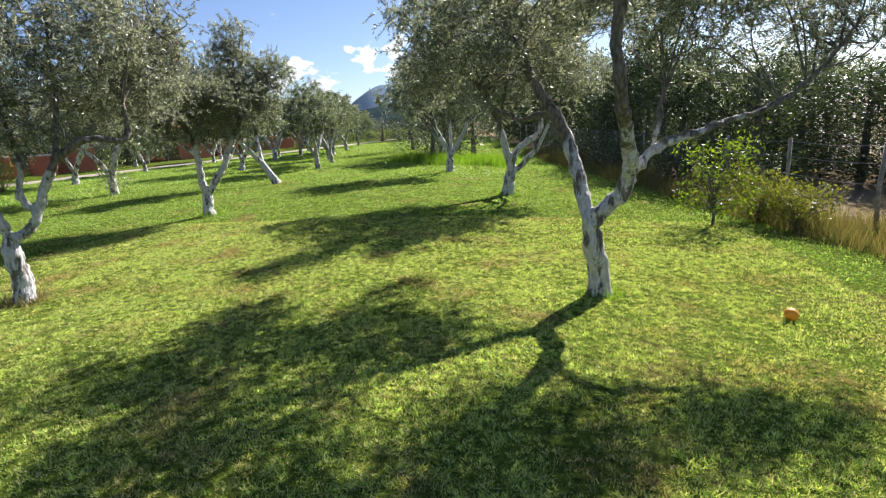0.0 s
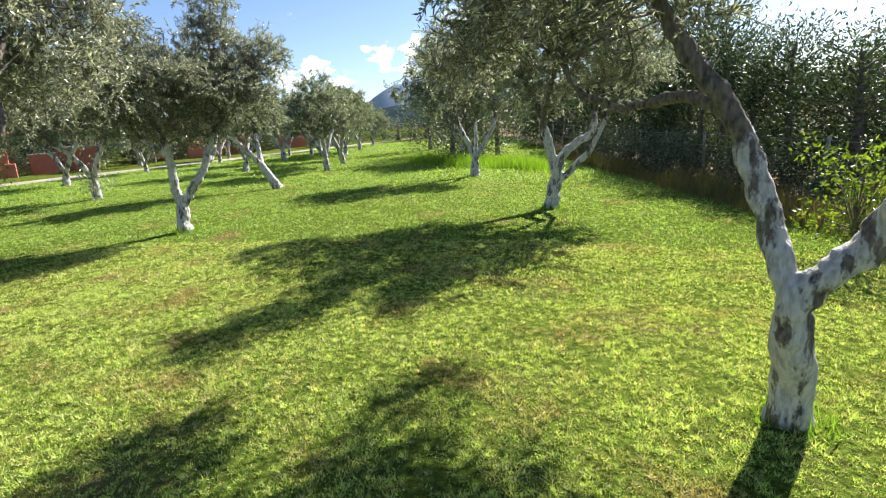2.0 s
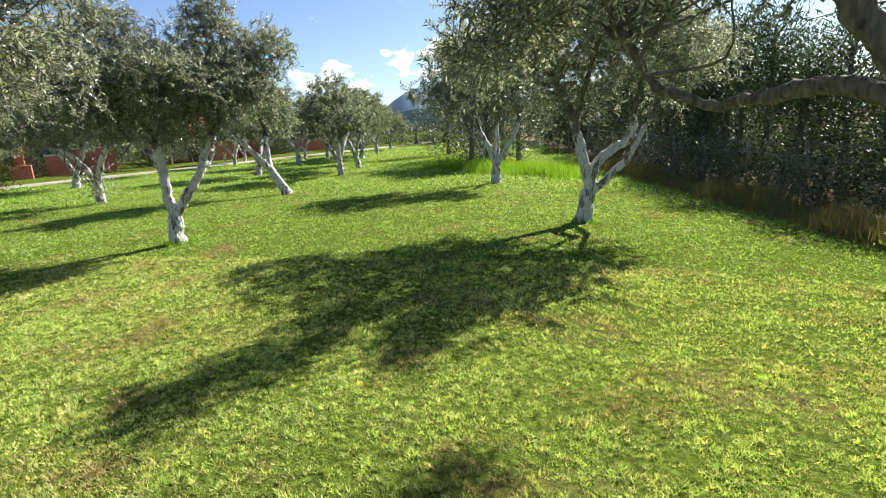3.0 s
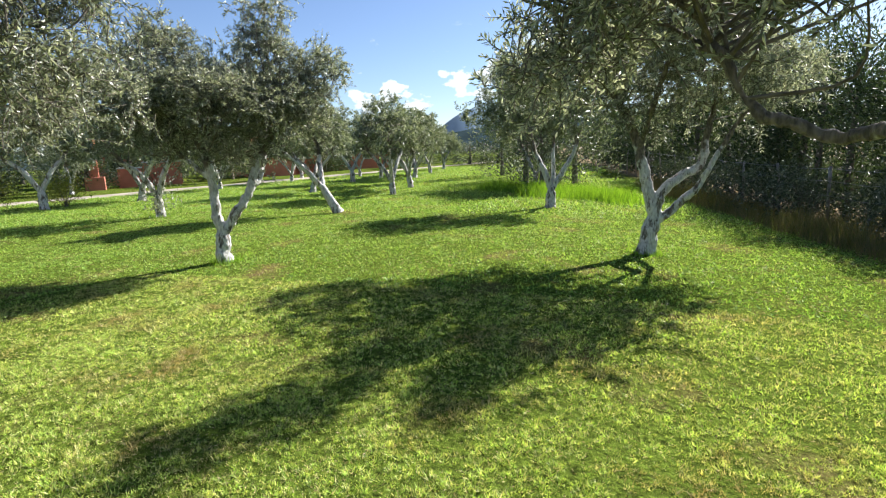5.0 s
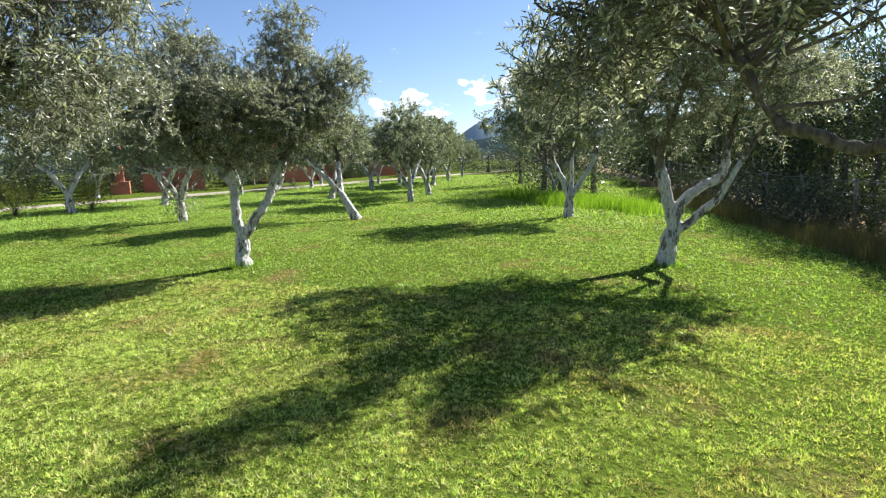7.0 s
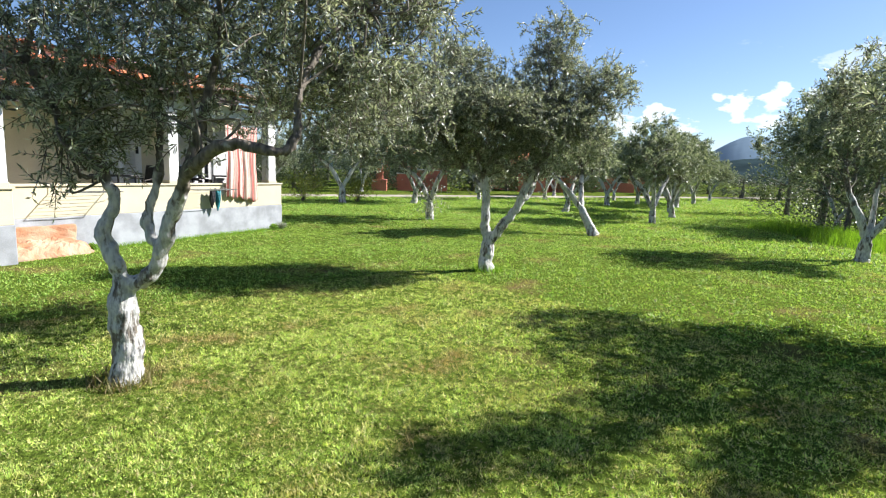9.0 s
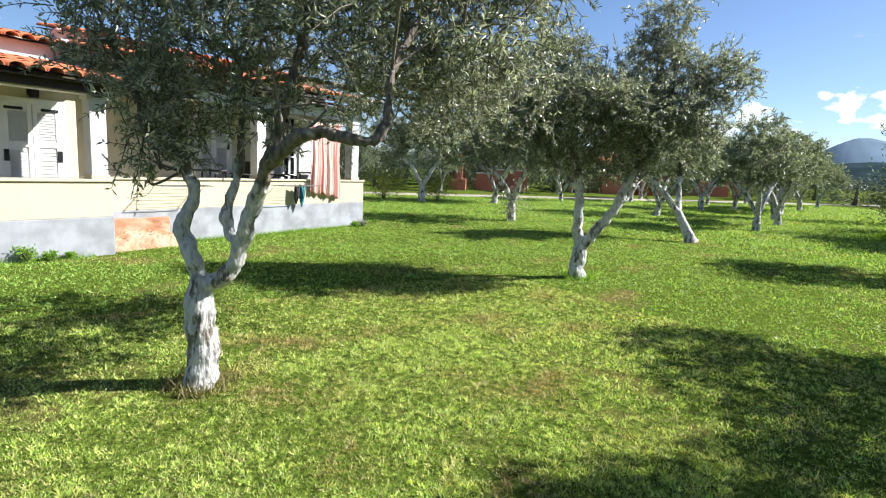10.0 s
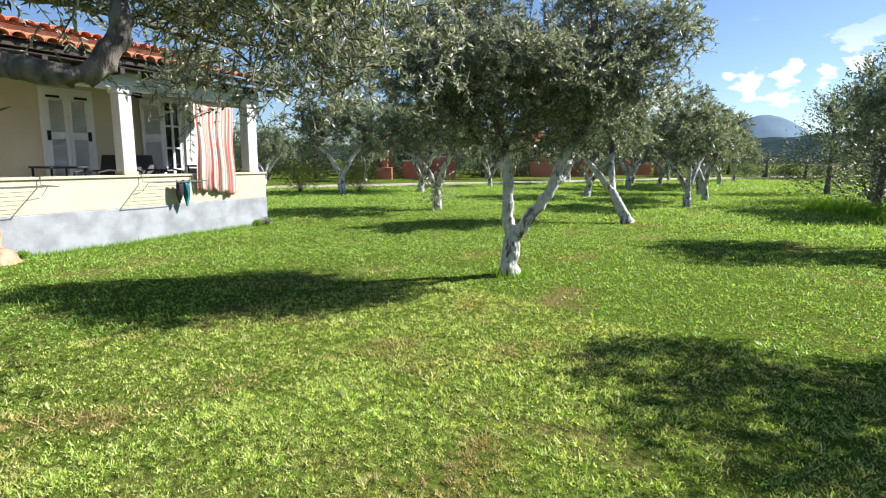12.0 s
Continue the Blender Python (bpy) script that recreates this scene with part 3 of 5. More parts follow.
lawn_zone("lawn_grass", -4.6, 2.6, 1.8, 6.8, 21000, 0.024, 0.0068, 11)
lawn_zone("lawn_grass", -6.4, 3.6, 1.6, 9.0, 8000, 0.028, 0.0096, 14, hole=(-4.6, 2.6, 1.8, 6.8))
lawn_zone("lawn_grass", -13.0, 6.0, 1.0, 16.0, 1900, 0.030, 0.0175, 12, hole=(-6.4, 3.6, 1.6, 9.0), material=M_BLADE_FAR)
lawn_zone("lawn_grass", -20.0, 4.5, 16.0, 30.0, 700, 0.055, 0.030, 13, material=M_BLADE_FAR)
lawn_zone("lawn_grass", -13.0, 7.0, -7.0, 1.0, 500, 0.038, 0.019, 18, material=M_BLADE_FAR)
lawn_zone("lawn_grass", -24.0, -13.0, 10.0, 16.0, 800, 0.05, 0.028, 16, material=M_BLADE_FAR)
lawn_zone("lawn_grass", -26.0, -20.0, 16.0, 30.0, 500, 0.06, 0.035, 19, material=M_BLADE_FAR)
lawn_zone("lawn_grass", -22.0, -2.0, 30.0, 50.0, 180, 0.08, 0.06, 17, material=M_BLADE_FAR)

# straw and clippings lying in the sward
rng_c = np.random.default_rng(15)
for x0, x1, y0, y1, k, wide in ((-7.5, 3.8, 1.6, 9.0, 420, 0.0036), (-13, 4.5, 9.0, 17, 60, 0.007)):
    n_c = int((x1 - x0) * (y1 - y0) * k)
    xc, yc = x0 + (x1 - x0) * rng_c.random(n_c), y0 + (y1 - y0) * rng_c.random(n_c)
    keep_c = (rng_c.random(n_c) < np.clip(value_noise(xc, yc, 0.5, 21) * 1.6 - 0.35, 0.05, 1)) & (xc < fence_x(yc) - 0.4)
    keep_c &= (xc - HOUSE_C[0]) * HOUSE_N[0] + (yc - HOUSE_C[1]) * HOUSE_N[1] > 0.1
    xc, yc = xc[keep_c], yc[keep_c]
    at_c = np.column_stack([xc, yc, ground_z(xc, yc) + 0.012 + 0.022 * rng_c.random(len(xc))])
    straw = leaves_mesh("grass_clippings", at_c, rng_c.normal(size=(len(xc), 3)) * [1, 1, 0.22], wide * 6, wide, M_STRAW, None, rng_c)
    tagged(straw, "dry straw and grass clippings lying in the lawn", "straw", kind="stuff")

# ---- olive trees ----
GROUP = "limed olive trees of the grove"
LABEL = "olive tree with lime-washed trunk and grey-green crown"

olive("olive_tree", (1.27, 5.02), 8.5, [
    ([(0, 0, 0), (-0.03, -0.06, 0.3), (-0.1, -0.16, 0.59), (-0.15, -0.23, 0.91)], 0.13, 0.112),
    ([(-0.15, -0.23, 0.84), (-0.21, -0.06, 1.23), (-0.29, 0.09, 1.63), (-0.35, 0.15, 1.85), (-0.53, 0.27, 2.17), (-0.7, 0.39, 2.53), (-0.89, 0.48, 2.96)], 0.086, 0.04),
    ([(-0.33, 0.15, 1.83), (-0.44, 0.5, 1.96), (-0.53, 0.95, 1.96), (-0.63, 1.37, 1.92), (-0.8, 1.48, 2.0), (-0.98, 1.54, 2.1), (-1.1, 1.63, 2.38), (-1.28, 1.85, 2.72)], 0.046, 0.02),
    ([(-0.15, -0.23, 0.84), (-0, -0.26, 1.01), (0.13, -0.31, 1.15), (0.22, -0.35, 1.33)], 0.088, 0.078),
    ([(0.18, -0.33, 1.23), (0.16, -0.52, 1.48), (0.04, -0.81, 1.79), (-0.08, -1.09, 2.1), (-0.14, -1.19, 2.59), (-0.05, -1.27, 3.21)], 0.075, 0.045),
    ([(0.2, -0.33, 1.3), (0.33, -0.29, 1.44), (0.48, -0.31, 1.58), (0.85, -0.4, 1.72), (1.24, -0.27, 1.81), (1.61, -0.14, 1.89), (2.1, 0.01, 2.16), (2.55, 0.12, 2.59)], 0.06, 0.02),
    ([(-1.08, 1.6, 2.3), (-1.3, 1.85, 2.55), (-1.6, 2.05, 2.7), (-1.9, 2.15, 2.75)], 0.02, 0.009),
    ([(0.49, -0.16, 1.59), (0.57, -0.11, 1.91), (0.66, 0, 2.41)], 0.045, 0.02),
], [(-0.85, 0.2, 2.85, 0.65), (-1.5, 0.3, 3.0, 0.55), (-0.4, 0.3, 3.4, 0.8), (0.9, 0.3, 3.5, 0.8), (1.2, 0.2, 2.75, 0.7), (2.1, 0.4, 2.75, 0.6),
    (2.7, 0.5, 2.75, 0.5), (-2.0, 1.9, 3.5, 0.5), (-1.6, 1.3, 3.25, 0.45), (-1.4, 1.8, 3.1, 0.5), (-0.9, 1.6, 3.3, 0.5), (0.2, 0.2, 4.1, 0.7), (1.7, 0.6, 3.4, 0.6), (-1.98, 2.1, 2.6, 0.32), (-1.9, 2.26, 2.35, 0.26), (-1.72, 1.96, 2.65, 0.36), (-2.08, 2.25, 2.3, 0.16), (-1.65, 2.22, 2.42, 0.3), (-1.68, 1.9, 2.95, 0.42), (-0.82, 1.14, 2.5, 0.16), (-1.04, 1.35, 2.5, 0.18),
    # high clumps above the view, added for the shade they throw on the lawn
    (-0.22, 2.35, 3.3, 0.42), (0.08, 2.95, 3.3, 0.38), (0.58, 2.25, 3.3, 0.36), (0.54, 4.0, 3.4, 0.34), (0.42, 3.5, 3.4, 0.36), (0.92, 2.94, 3.4, 0.42), (1.21, 2.6, 3.46, 0.38), (0.3, 2.67, 3.4, 0.36), (0.77, 2.26, 3.46, 0.42), (0, 2.15, 3.3, 0.38),
    (-0.5, 0.7, 2.6, 0.42), (-0.1, -1.6, 3.4, 0.6), (0.6, -0.6, 2.9, 0.55), (3.1, 0.6, 3.0, 0.4), (-1.6, 1.5, 2.75, 0.4), (-1.75, 0.8, 2.8, 0.34)],
    21, 4600, 11, (0.05, 0.0135), M_BARK_HIGH, "tall olive tree with forked lime-washed trunk and spreading crown", GROUP, size=0.81)

olive("olive_tree", (-4.42, 4.64), 53.5, [
    ([(0, 0, 0), (0.03, 0, 0.25), (0.0, 0, 0.55), (0.02, 0, 0.84)], 0.12, 0.105),
    ([(0.02, 0, 0.76), (-0.03, -0.02, 0.98), (-0.11, 0.0, 1.17), (-0.03, 0.02, 1.4), (-0.1, 0.02, 1.62), (-0.38, 0.05, 1.97), (-0.63, 0.1, 2.45)], 0.064, 0.03),
    ([(0.04, 0, 0.76), (0.24, -0.03, 0.88), (0.33, -0.08, 1.08), (0.44, -0.16, 1.36), (0.57, -0.28, 1.62), (0.78, -0.42, 1.80), (0.98, -0.46, 1.85), (1.26, -0.48, 1.80), (1.34, -0.43, 1.95), (1.35, -0.38, 2.25)], 0.068, 0.026),
    ([(0.32, -0.05, 1.02), (0.2, 0.0, 1.25), (0.27, 0.06, 1.6), (0.25, 0.2, 2.0), (0.2, 0.3, 2.4)], 0.045, 0.022),
    ([(0.57, -0.28, 1.62), (0.67, -0.2, 2.05), (0.75, -0.1, 2.5), (0.75, 0.0, 2.9)], 0.042, 0.024),
    ([(0.22, 0.25, 2.2), (0.5, 0.9, 2.35), (0.9, 1.6, 2.35), (1.4, 2.2, 2.4), (2.2, 2.3, 2.4)], 0.03, 0.014),
    ([(0.75, 0.0, 2.8), (0.85, 0.1, 3.3), (0.8, 0.2, 3.9)], 0.03, 0.015),
    ([(1.35, -0.38, 2.2), (1.5, -0.15, 2.6), (1.85, 0.1, 3.0), (2.2, 0.3, 3.3)], 0.032, 0.015),
    ([(-0.6, 0.1, 2.4), (-0.5, 0.15, 2.9), (-0.2, 0.2, 3.4)], 0.03, 0.015),
], [(-0.3, 0.0, 2.2, 0.5), (-0.7, 0.1, 2.75, 0.5), (0.05, -0.1, 2.2, 0.5), (0.1, 0.2, 2.9, 0.75), (0.75, 0.0, 2.5, 0.6), (1.2, -0.1, 2.9, 0.7), (1.69, 0.0, 2.55, 0.55),
    (1.99, 0.3, 2.6, 0.5), (1.84, 0.8, 2.4, 0.5), (1.5, 0.9, 2.4, 0.6), (2.14, 0.4, 2.9, 0.4), (0.7, 0.2, 3.3, 0.7), (1.66, 0.2, 3.2, 0.6), (-0.2, -0.3, 1.75, 0.22), (0.4, 0.9, 2.6, 0.7),
    (0.3, -0.7, 2.8, 0.5), (1.1, 0.9, 2.8, 0.6), (1.35, -0.75, 3.0, 0.5), (0.5, -0.2, 1.95, 0.3), (1.5, 1.8, 2.35, 0.6), (1.66, 2.6, 2.4, 0.55), (0.7, 2.5, 2.3, 0.55), (0, 0.2, 3.7, 0.7), (0.8, 0.3, 4.1, 0.7), (1.6, 0.3, 3.8, 0.7), (2.02, 0.4, 3.4, 0.6), (2.2, 0.5, 3.0, 0.45), (-0.3, -0.1, 1.78, 0.28), (-0.72, 0.05, 2.35, 0.3), (-0.15, -0.2, 1.95, 0.3), (2.02, 1.7, 2.4, 0.5), (2.02, 2.5, 2.35, 0.45), (2.38, 2.0, 2.45, 0.42)],
    22, 4000, 11, (0.050, 0.0132), M_BARK_LOW, "gnarled olive tree with white-painted trunk and crooked low bough", GROUP, size=0.86)

olive("olive_tree", (-5.7, 9.82), 36.5, [
    ([(0, 0, 0), (-0.02, 0, 0.25), (0.02, 0, 0.52)], 0.125, 0.12),
    ([(0.0, 0, 0.44), (-0.06, 0.02, 0.8), (-0.06, 0.02, 1.15), (-0.12, 0.0, 1.6), (-0.3, 0.0, 2.1)], 0.09, 0.045),
    ([(0.03, 0, 0.46), (0.22, -0.02, 0.76), (0.44, -0.02, 1.08), (0.6, 0.0, 1.5), (0.88, 0.0, 2.0), (1.0, 0, 2.7)], 0.085, 0.04),
    ([(0.44, -0.02, 1.08), (0.62, 0.1, 1.3), (0.72, 0.3, 1.7), (0.8, 0.5, 2.2)], 0.06, 0.03),
    ([(-0.08, 0.02, 1.3), (-0.4, 0.1, 1.6), (-0.7, 0.15, 2.0)], 0.05, 0.025),
], [(-0.5, 0.0, 2.25, 0.6), (-0.4, 0.2, 2.85, 0.6), (0.2, -0.2, 2.15, 0.55), (0.45, 0.2, 2.7, 0.7), (0.95, 0.0, 2.4, 0.6), (1.05, 0.0, 3.2, 0.42), (1.02, 0.0, 3.7, 0.25),
    (1.55, 0.1, 2.75, 0.5), (0.1, 0.6, 2.5, 0.6), (-0.85, 0.1, 2.5, 0.42), (0.8, -0.5, 2.4, 0.45), (1.75, 0.1, 2.85, 0.35), (0.8, 0.0, 1.75, 0.36), (-0.35, 0.05, 1.85, 0.38), (0.2, 0.1, 1.85, 0.38), (1.35, 0.0, 2.2, 0.45), (-1.2, 0.0, 2.35, 0.5), (-1.1, 0.1, 2.95, 0.5), (-0.6, 0.0, 3.3, 0.42), (-1.45, -0.1, 2.6, 0.4), (0.75, 0.0, 3.5, 0.35), (0.1, -0.8, 2.4, 0.5), (0.5, 0.9, 2.6, 0.5), (-0.5, -0.7, 2.5, 0.5)],
    23, 4700, 10, (0.056, 0.0145), M_BARK, "olive tree with forked white trunk and twin-lobed crown", GROUP, size=0.93)

olive("olive_tree", (-0.01, 11.7), 11.5, [
    ([(0, 0, 0), (0.04, 0, 0.3), (0.12, 0, 0.62)], 0.15, 0.14),
    ([(0.11, 0, 0.55), (0.03, 0.0, 0.95), (-0.14, 0.0, 1.65), (-0.4, 0, 2.3), (-0.9, 0, 2.9)], 0.105, 0.04),
    ([(0.12, 0, 0.55), (0.2, 0, 0.95), (0.5, 0.02, 1.22), (0.78, 0.02, 1.4), (0.85, 0.05, 1.8), (1.0, 0.1, 2.4)], 0.1, 0.04),
    ([(0.12, 0, 0.5), (0.4, -0.05, 0.75), (0.7, -0.1, 1.05), (0.95, -0.12, 1.5), (1.3, -0.1, 2.1)], 0.075, 0.03),
    ([(-0.14, 0.0, 1.65), (-0.05, -0.4, 2.2), (0.05, -1.0, 3.0), (-0.05, -1.5, 3.7)], 0.05, 0.02),
], [(-1.5, 0.0, 2.9, 0.75), (-0.7, 0.0, 2.5, 0.7), (0.2, 0.0, 2.5, 0.75), (1.2, 0.0, 2.5, 0.8), (-0.5, 0.1, 3.4, 0.75), (0.6, 0.2, 3.4, 0.8),
    (1.9, 0.0, 2.6, 0.5), (-2.1, 0.2, 2.7, 0.4), (0.0, 0.8, 2.8, 0.65), (1.3, -0.75, 2.7, 0.5), (0.7, -1.2, 3.1, 0.55), (-0.5, -0.9, 3.1, 0.6), (0.6, -1.0, 2.9, 0.65), (0.1, -1.5, 3.2, 0.5),
    # the clumps at 3.93 stand out of view, placed to lengthen the tree's shadow
    (0.6, -1.8, 3.3, 0.5), (-0.05, -1.57, 3.93, 0.44), (1.25, -1.65, 2.7, 0.45), (-0.27, -1.86, 3.93, 0.42), (-0.43, -2.17, 3.93, 0.36), (0.12, -0.95, 3.93, 0.45)],
    24, 4000, 10, (0.06, 0.0165), M_BARK, LABEL, GROUP, size=0.89)

olive("olive_tree", (-2.2, 17.2), 13, [
    ([(0, 0, 0), (0.03, 0, 0.25), (0.05, 0, 0.55)], 0.14, 0.13),
    ([(0.05, 0, 0.48), (-0.12, 0, 0.95), (-0.38, 0, 1.5), (-0.5, 0, 2.1)], 0.095, 0.04),
    ([(0.05, 0, 0.48), (0.1, 0.1, 0.95), (0.12, 0.15, 1.7)], 0.07, 0.04),
    ([(0.05, 0, 0.48), (0.3, 0, 0.9), (0.58, 0.0, 1.35), (0.8, 0, 2.0)], 0.085, 0.035),
], [(-0.9, 0, 2.4, 0.8), (-1.6, 0.1, 2.5, 0.6), (-0.3, 0.1, 3.2, 0.9), (0.5, 0, 2.5, 0.8), (1.2, 0.1, 2.8, 0.7), (0.3, 0.3, 3.7, 0.7), (-1.2, 0.2, 3.1, 0.6), (0.1, -0.5, 2.3, 0.6)],
    25, 1300, 9, (0.09, 0.024), M_BARK, LABEL, GROUP, with_twigs=False, leaf_mat=M_LEAF_FAR, size=0.94)


def grove_tree(base, seed, turn, lean=(0, 0), height=1.0, wide=1.0, label=LABEL, size=1.0):
    """A further tree of the grove, forked low, with a rounded uneven crown."""
    rng = np.random.default_rng(seed)
    fork = 0.5 + 0.3 * rng.random()
    lx, ly = lean
    foot = np.array([lx * fork, ly * fork, fork])
    limbs = [([(0, 0, 0), tuple(foot * 0.5), tuple(foot)], 0.13, 0.115)]
    clumps = []
    k = 2 + int(rng.random() * 2)
    a0 = rng.random() * 6.28
    for i in range(k):
        a = a0 + i * 6.283 / k + rng.normal() * 0.25
        d = np.array([math.cos(a), math.sin(a), 0])
        top = foot + d * (0.75 + 0.3 * rng.random()) * wide + [lx, ly, 1.35 * height]
        mid = foot + d * 0.35 + [lx * 0.4, ly * 0.4, 0.55]
        limbs.append(([tuple(foot * 0.9), tuple(mid), tuple((mid + top) / 2 + d * 0.08), tuple(top)], 0.085, 0.035))
        clumps.append((*(top + d * 0.2 + [0, 0, 0.15]), 0.72 * wide))
        clumps.append((*(top - d * 0.15 + [0, 0, 0.75 * height]), 0.66 * wide))
        clumps.append((*(top + [d[1] * 0.7, -d[0] * 0.7, 0.25]), 0.6 * wide))
    c = np.mean([q[:3] for q in clumps], axis=0)
    clumps += [(c[0], c[1] + 0.75, c[2] - 0.05, 0.72 * wide), (c[0], c[1] - 0.75, c[2] + 0.1, 0.72 * wide), (c[0], c[1], c[2] + 0.45, 0.8 * wide), (c[0] + 0.2, c[1], c[2] - 0.15, 0.85 * wide)]
    return olive("olive_tree", base, turn, limbs, clumps, seed, 800, 8, (0.125, 0.036), M_BARK, label, GROUP, with_twigs=False, leaf_mat=M_LEAF_FAR, boughs=4, size=size)


grove_tree((-7.38, 15.9), 31, 23, (-0.55, 0.1), 1.0, 1.0, "olive tree with leaning lime-washed trunk", 0.94)
grove_tree((-8.4, 21.4), 32, 62, (0.0, 0.0), 1.1, 1.05, size=0.94)
grove_tree((-12.4, 15.0), 33, 136, (-0.05, 0), 0.95, 1.0, "olive tree with leafy suckers round its white trunk")
proto = grove_tree((-18.7, 20.0), 34, 16, (0.2, 0.0), 1.0, 1.05, size=1.12)
proto2 = grove_tree((-19.3, 16.6), 35, 82, (0.05, 0.1), 0.95, 1.1, size=1.18)
for n_tree, (x, y) in enumerate([(-12.7, 22.9), (-14.3, 29.2), (-19.6, 31.4), (-9.1, 24.7), (-10.6, 28.2), (-14.6, 33.2), (-20.2, 26.1), (-12.1, 32.4), (-13.4, 35.5), (-17.5, 36.0), (-22.0, 36.0),
                                 (-13.5, 38.5), (-18.0, 42.0), (-15.2, 46.0), (-26.5, 33.0), (-28.0, 24.0), (-27.5, 17.5)]):
    k = 0.98 + 0.12 * math.sin(n_tree * 1.9)
    copy_thing((proto, proto2)[n_tree % 2], pose(x, y, gz(x, y) - 0.02, 0, 0, 47 * n_tree + 20)).scale = (k, k, k)

grove_tree((-3.8, 24.0), 36, 15, (0.1, 0), 1.45, 1.15, "large olive tree with a dense crown beside the hedge", 0.86)

# suckers at the foot of one tree
rng_s = np.random.default_rng(9)
at_s = np.array([-12.35, 14.95, gz(-12.35, 14.95) + 0.55]) + rng_s.normal(size=(420, 3)) * [0.22, 0.22, 0.3]
suckers = leaves_mesh("tree_suckers", at_s, rng_s.normal(size=(420, 3)) + [0, 0, 0.8], 0.10, 0.03, M_LEAF, None, rng_s)
tagged(suckers, "leafy olive suckers growing round a white trunk", "suckers", kind="stuff")

# ---- hedge, citrus, weeds and fence along the boundary ----


def hedge_tree(base, seed, height=4.6, wide=1.25, leaf=None, label="tall dense dark green boundary tree behind the fence", count=85, length=0.12):
    rng = np.random.default_rng(seed)
    x, y = base
    tree = thing("hedge_tree", pose(x, y, gz(x, y) - 0.03, 0, 0, 0), label, "tree", "boundary trees")
    wood = Pile()
    line = curve_through([(0, 0, 0), (0.06, 0.03, height * 0.35), (0.0, 0.05, height * 0.9)], 6)
    wood.add(*tube(line, np.linspace(0.13, 0.03, len(line)), 9, 0.1, rng))
    heads, at = [], []
    for k in range(72):
        h = 0.25 + rng.random() * (height - 0.4)
        a = rng.random() * 6.283
        r = wide * (1 - 0.55 * (h / height) ** 2) * (0.5 + 0.5 * rng.random())
        end = np.array([math.cos(a) * r, math.sin(a) * r, h + 0.25])
        root = np.array([0, 0, max(0.15, h - 0.3)])
        b = curve_through([root, (root + end) / 2 + [0, 0, 0.05], end], 3)
        if k % 3 == 0:
            wood.add(*tube(b, np.linspace(0.03, 0.008, len(b)), 4))
        m = count
        p = end + rng.normal(size=(m, 3)) * [0.24, 0.24, 0.30] - unit(end) * rng.random((m, 1)) * 0.35
        at.append(p), heads.append(unit(p - root) * 0.7 + rng.normal(size=(m, 3)) * 0.5 + [0, 0, 0.25])
    wood.mesh("trunk", M_WOOD, tree)
    tagged(leaves_mesh("crown", np.vstack(at), np.vstack(heads), length, length * 0.31, leaf or M_HEDGE, tree, rng), kind="stuff")
    return tree


def line_x(y, off):
    return fence_x(y) + off


h1 = hedge_tree((line_x(10.5, 4.2), 10.5), 41, 3.0, 1.3, M_HEDGE_GREY, "low grey-green boundary tree across the dry field")
h2 = hedge_tree((line_x(21.0, 1.5), 21.0), 42, 4.4, 1.2)
h_far = hedge_tree((line_x(29.0, 1.5), 29.0), 46, 4.2, 1.2, count=30, length=0.21)
h_back = hedge_tree((line_x(9.0, 7.0), 9.0), 47, 3.6, 1.5, M_HEDGE_GREY, "low grey-green boundary tree across the dry field", 30, 0.21)
h3 = hedge_tree((-4.6, 26.3), 43, 4.2, 1.7, M_HEDGE_GREY, "broad bushy grey-green olive tree with foliage down to the grass", 48, 0.165)
for x, y, k in ((-3.3, 22.6, 0.72), (-5.2, 29.5, 0.9), (-2.5, 25.4, 1.0), (-7.2, 33.0, 1.0)):
    copy_thing(h3, pose(x, y, gz(x, y) - 0.05, 0, 0, 83 * k)).scale = (k, k, k)
rng_h = np.random.default_rng(4)
y_h = 3.0
n_h = 0
while y_h < 50:
    step = 1.3 + 0.4 * rng_h.random()
    y_h += step
    if abs(y_h - 10.5) < 0.6 or abs(y_h - 21.0) < 0.6 or abs(y_h - 29.0) < 0.6:
        continue
    near = y_h < 12.5
    x = line_x(y_h, (4.2 if near else 1.5) + rng_h.normal() * 0.25)
    c = copy_thing(h1 if near else h2 if y_h < 24 else h_far, pose(x, y_h, gz(x, y_h) - 0.05, 0, 0, 71 * n_h))
    c.scale = (1 + rng_h.normal() * 0.1, 1 + rng_h.normal() * 0.1, (0.76 + 0.28 * rng_h.random()) * (0.76 if 12.5 <= y_h < 16.5 else 0.94))
    n_h += 1
for y in (13.6, 15.0, 16.4, 17.8):
    x = line_x(y, 4.0 + 0.3 * math.sin(y * 3))
    copy_thing(h2, pose(x, y, gz(x, y) - 0.05, 0, 0, 40 * y)).scale = (1.1, 1.1, 0.62 + 0.08 * math.sin(y * 5))
for k in range(1, 16):
    y = 9 + 2.0 * k
    x = line_x(y, 7.0 + math.sin(k * 2.1))
    copy_thing(h_back, pose(x, y, gz(x, y) - 0.05, 0, 0, 57 * k)).scale = (1.08, 1.08, 0.8)


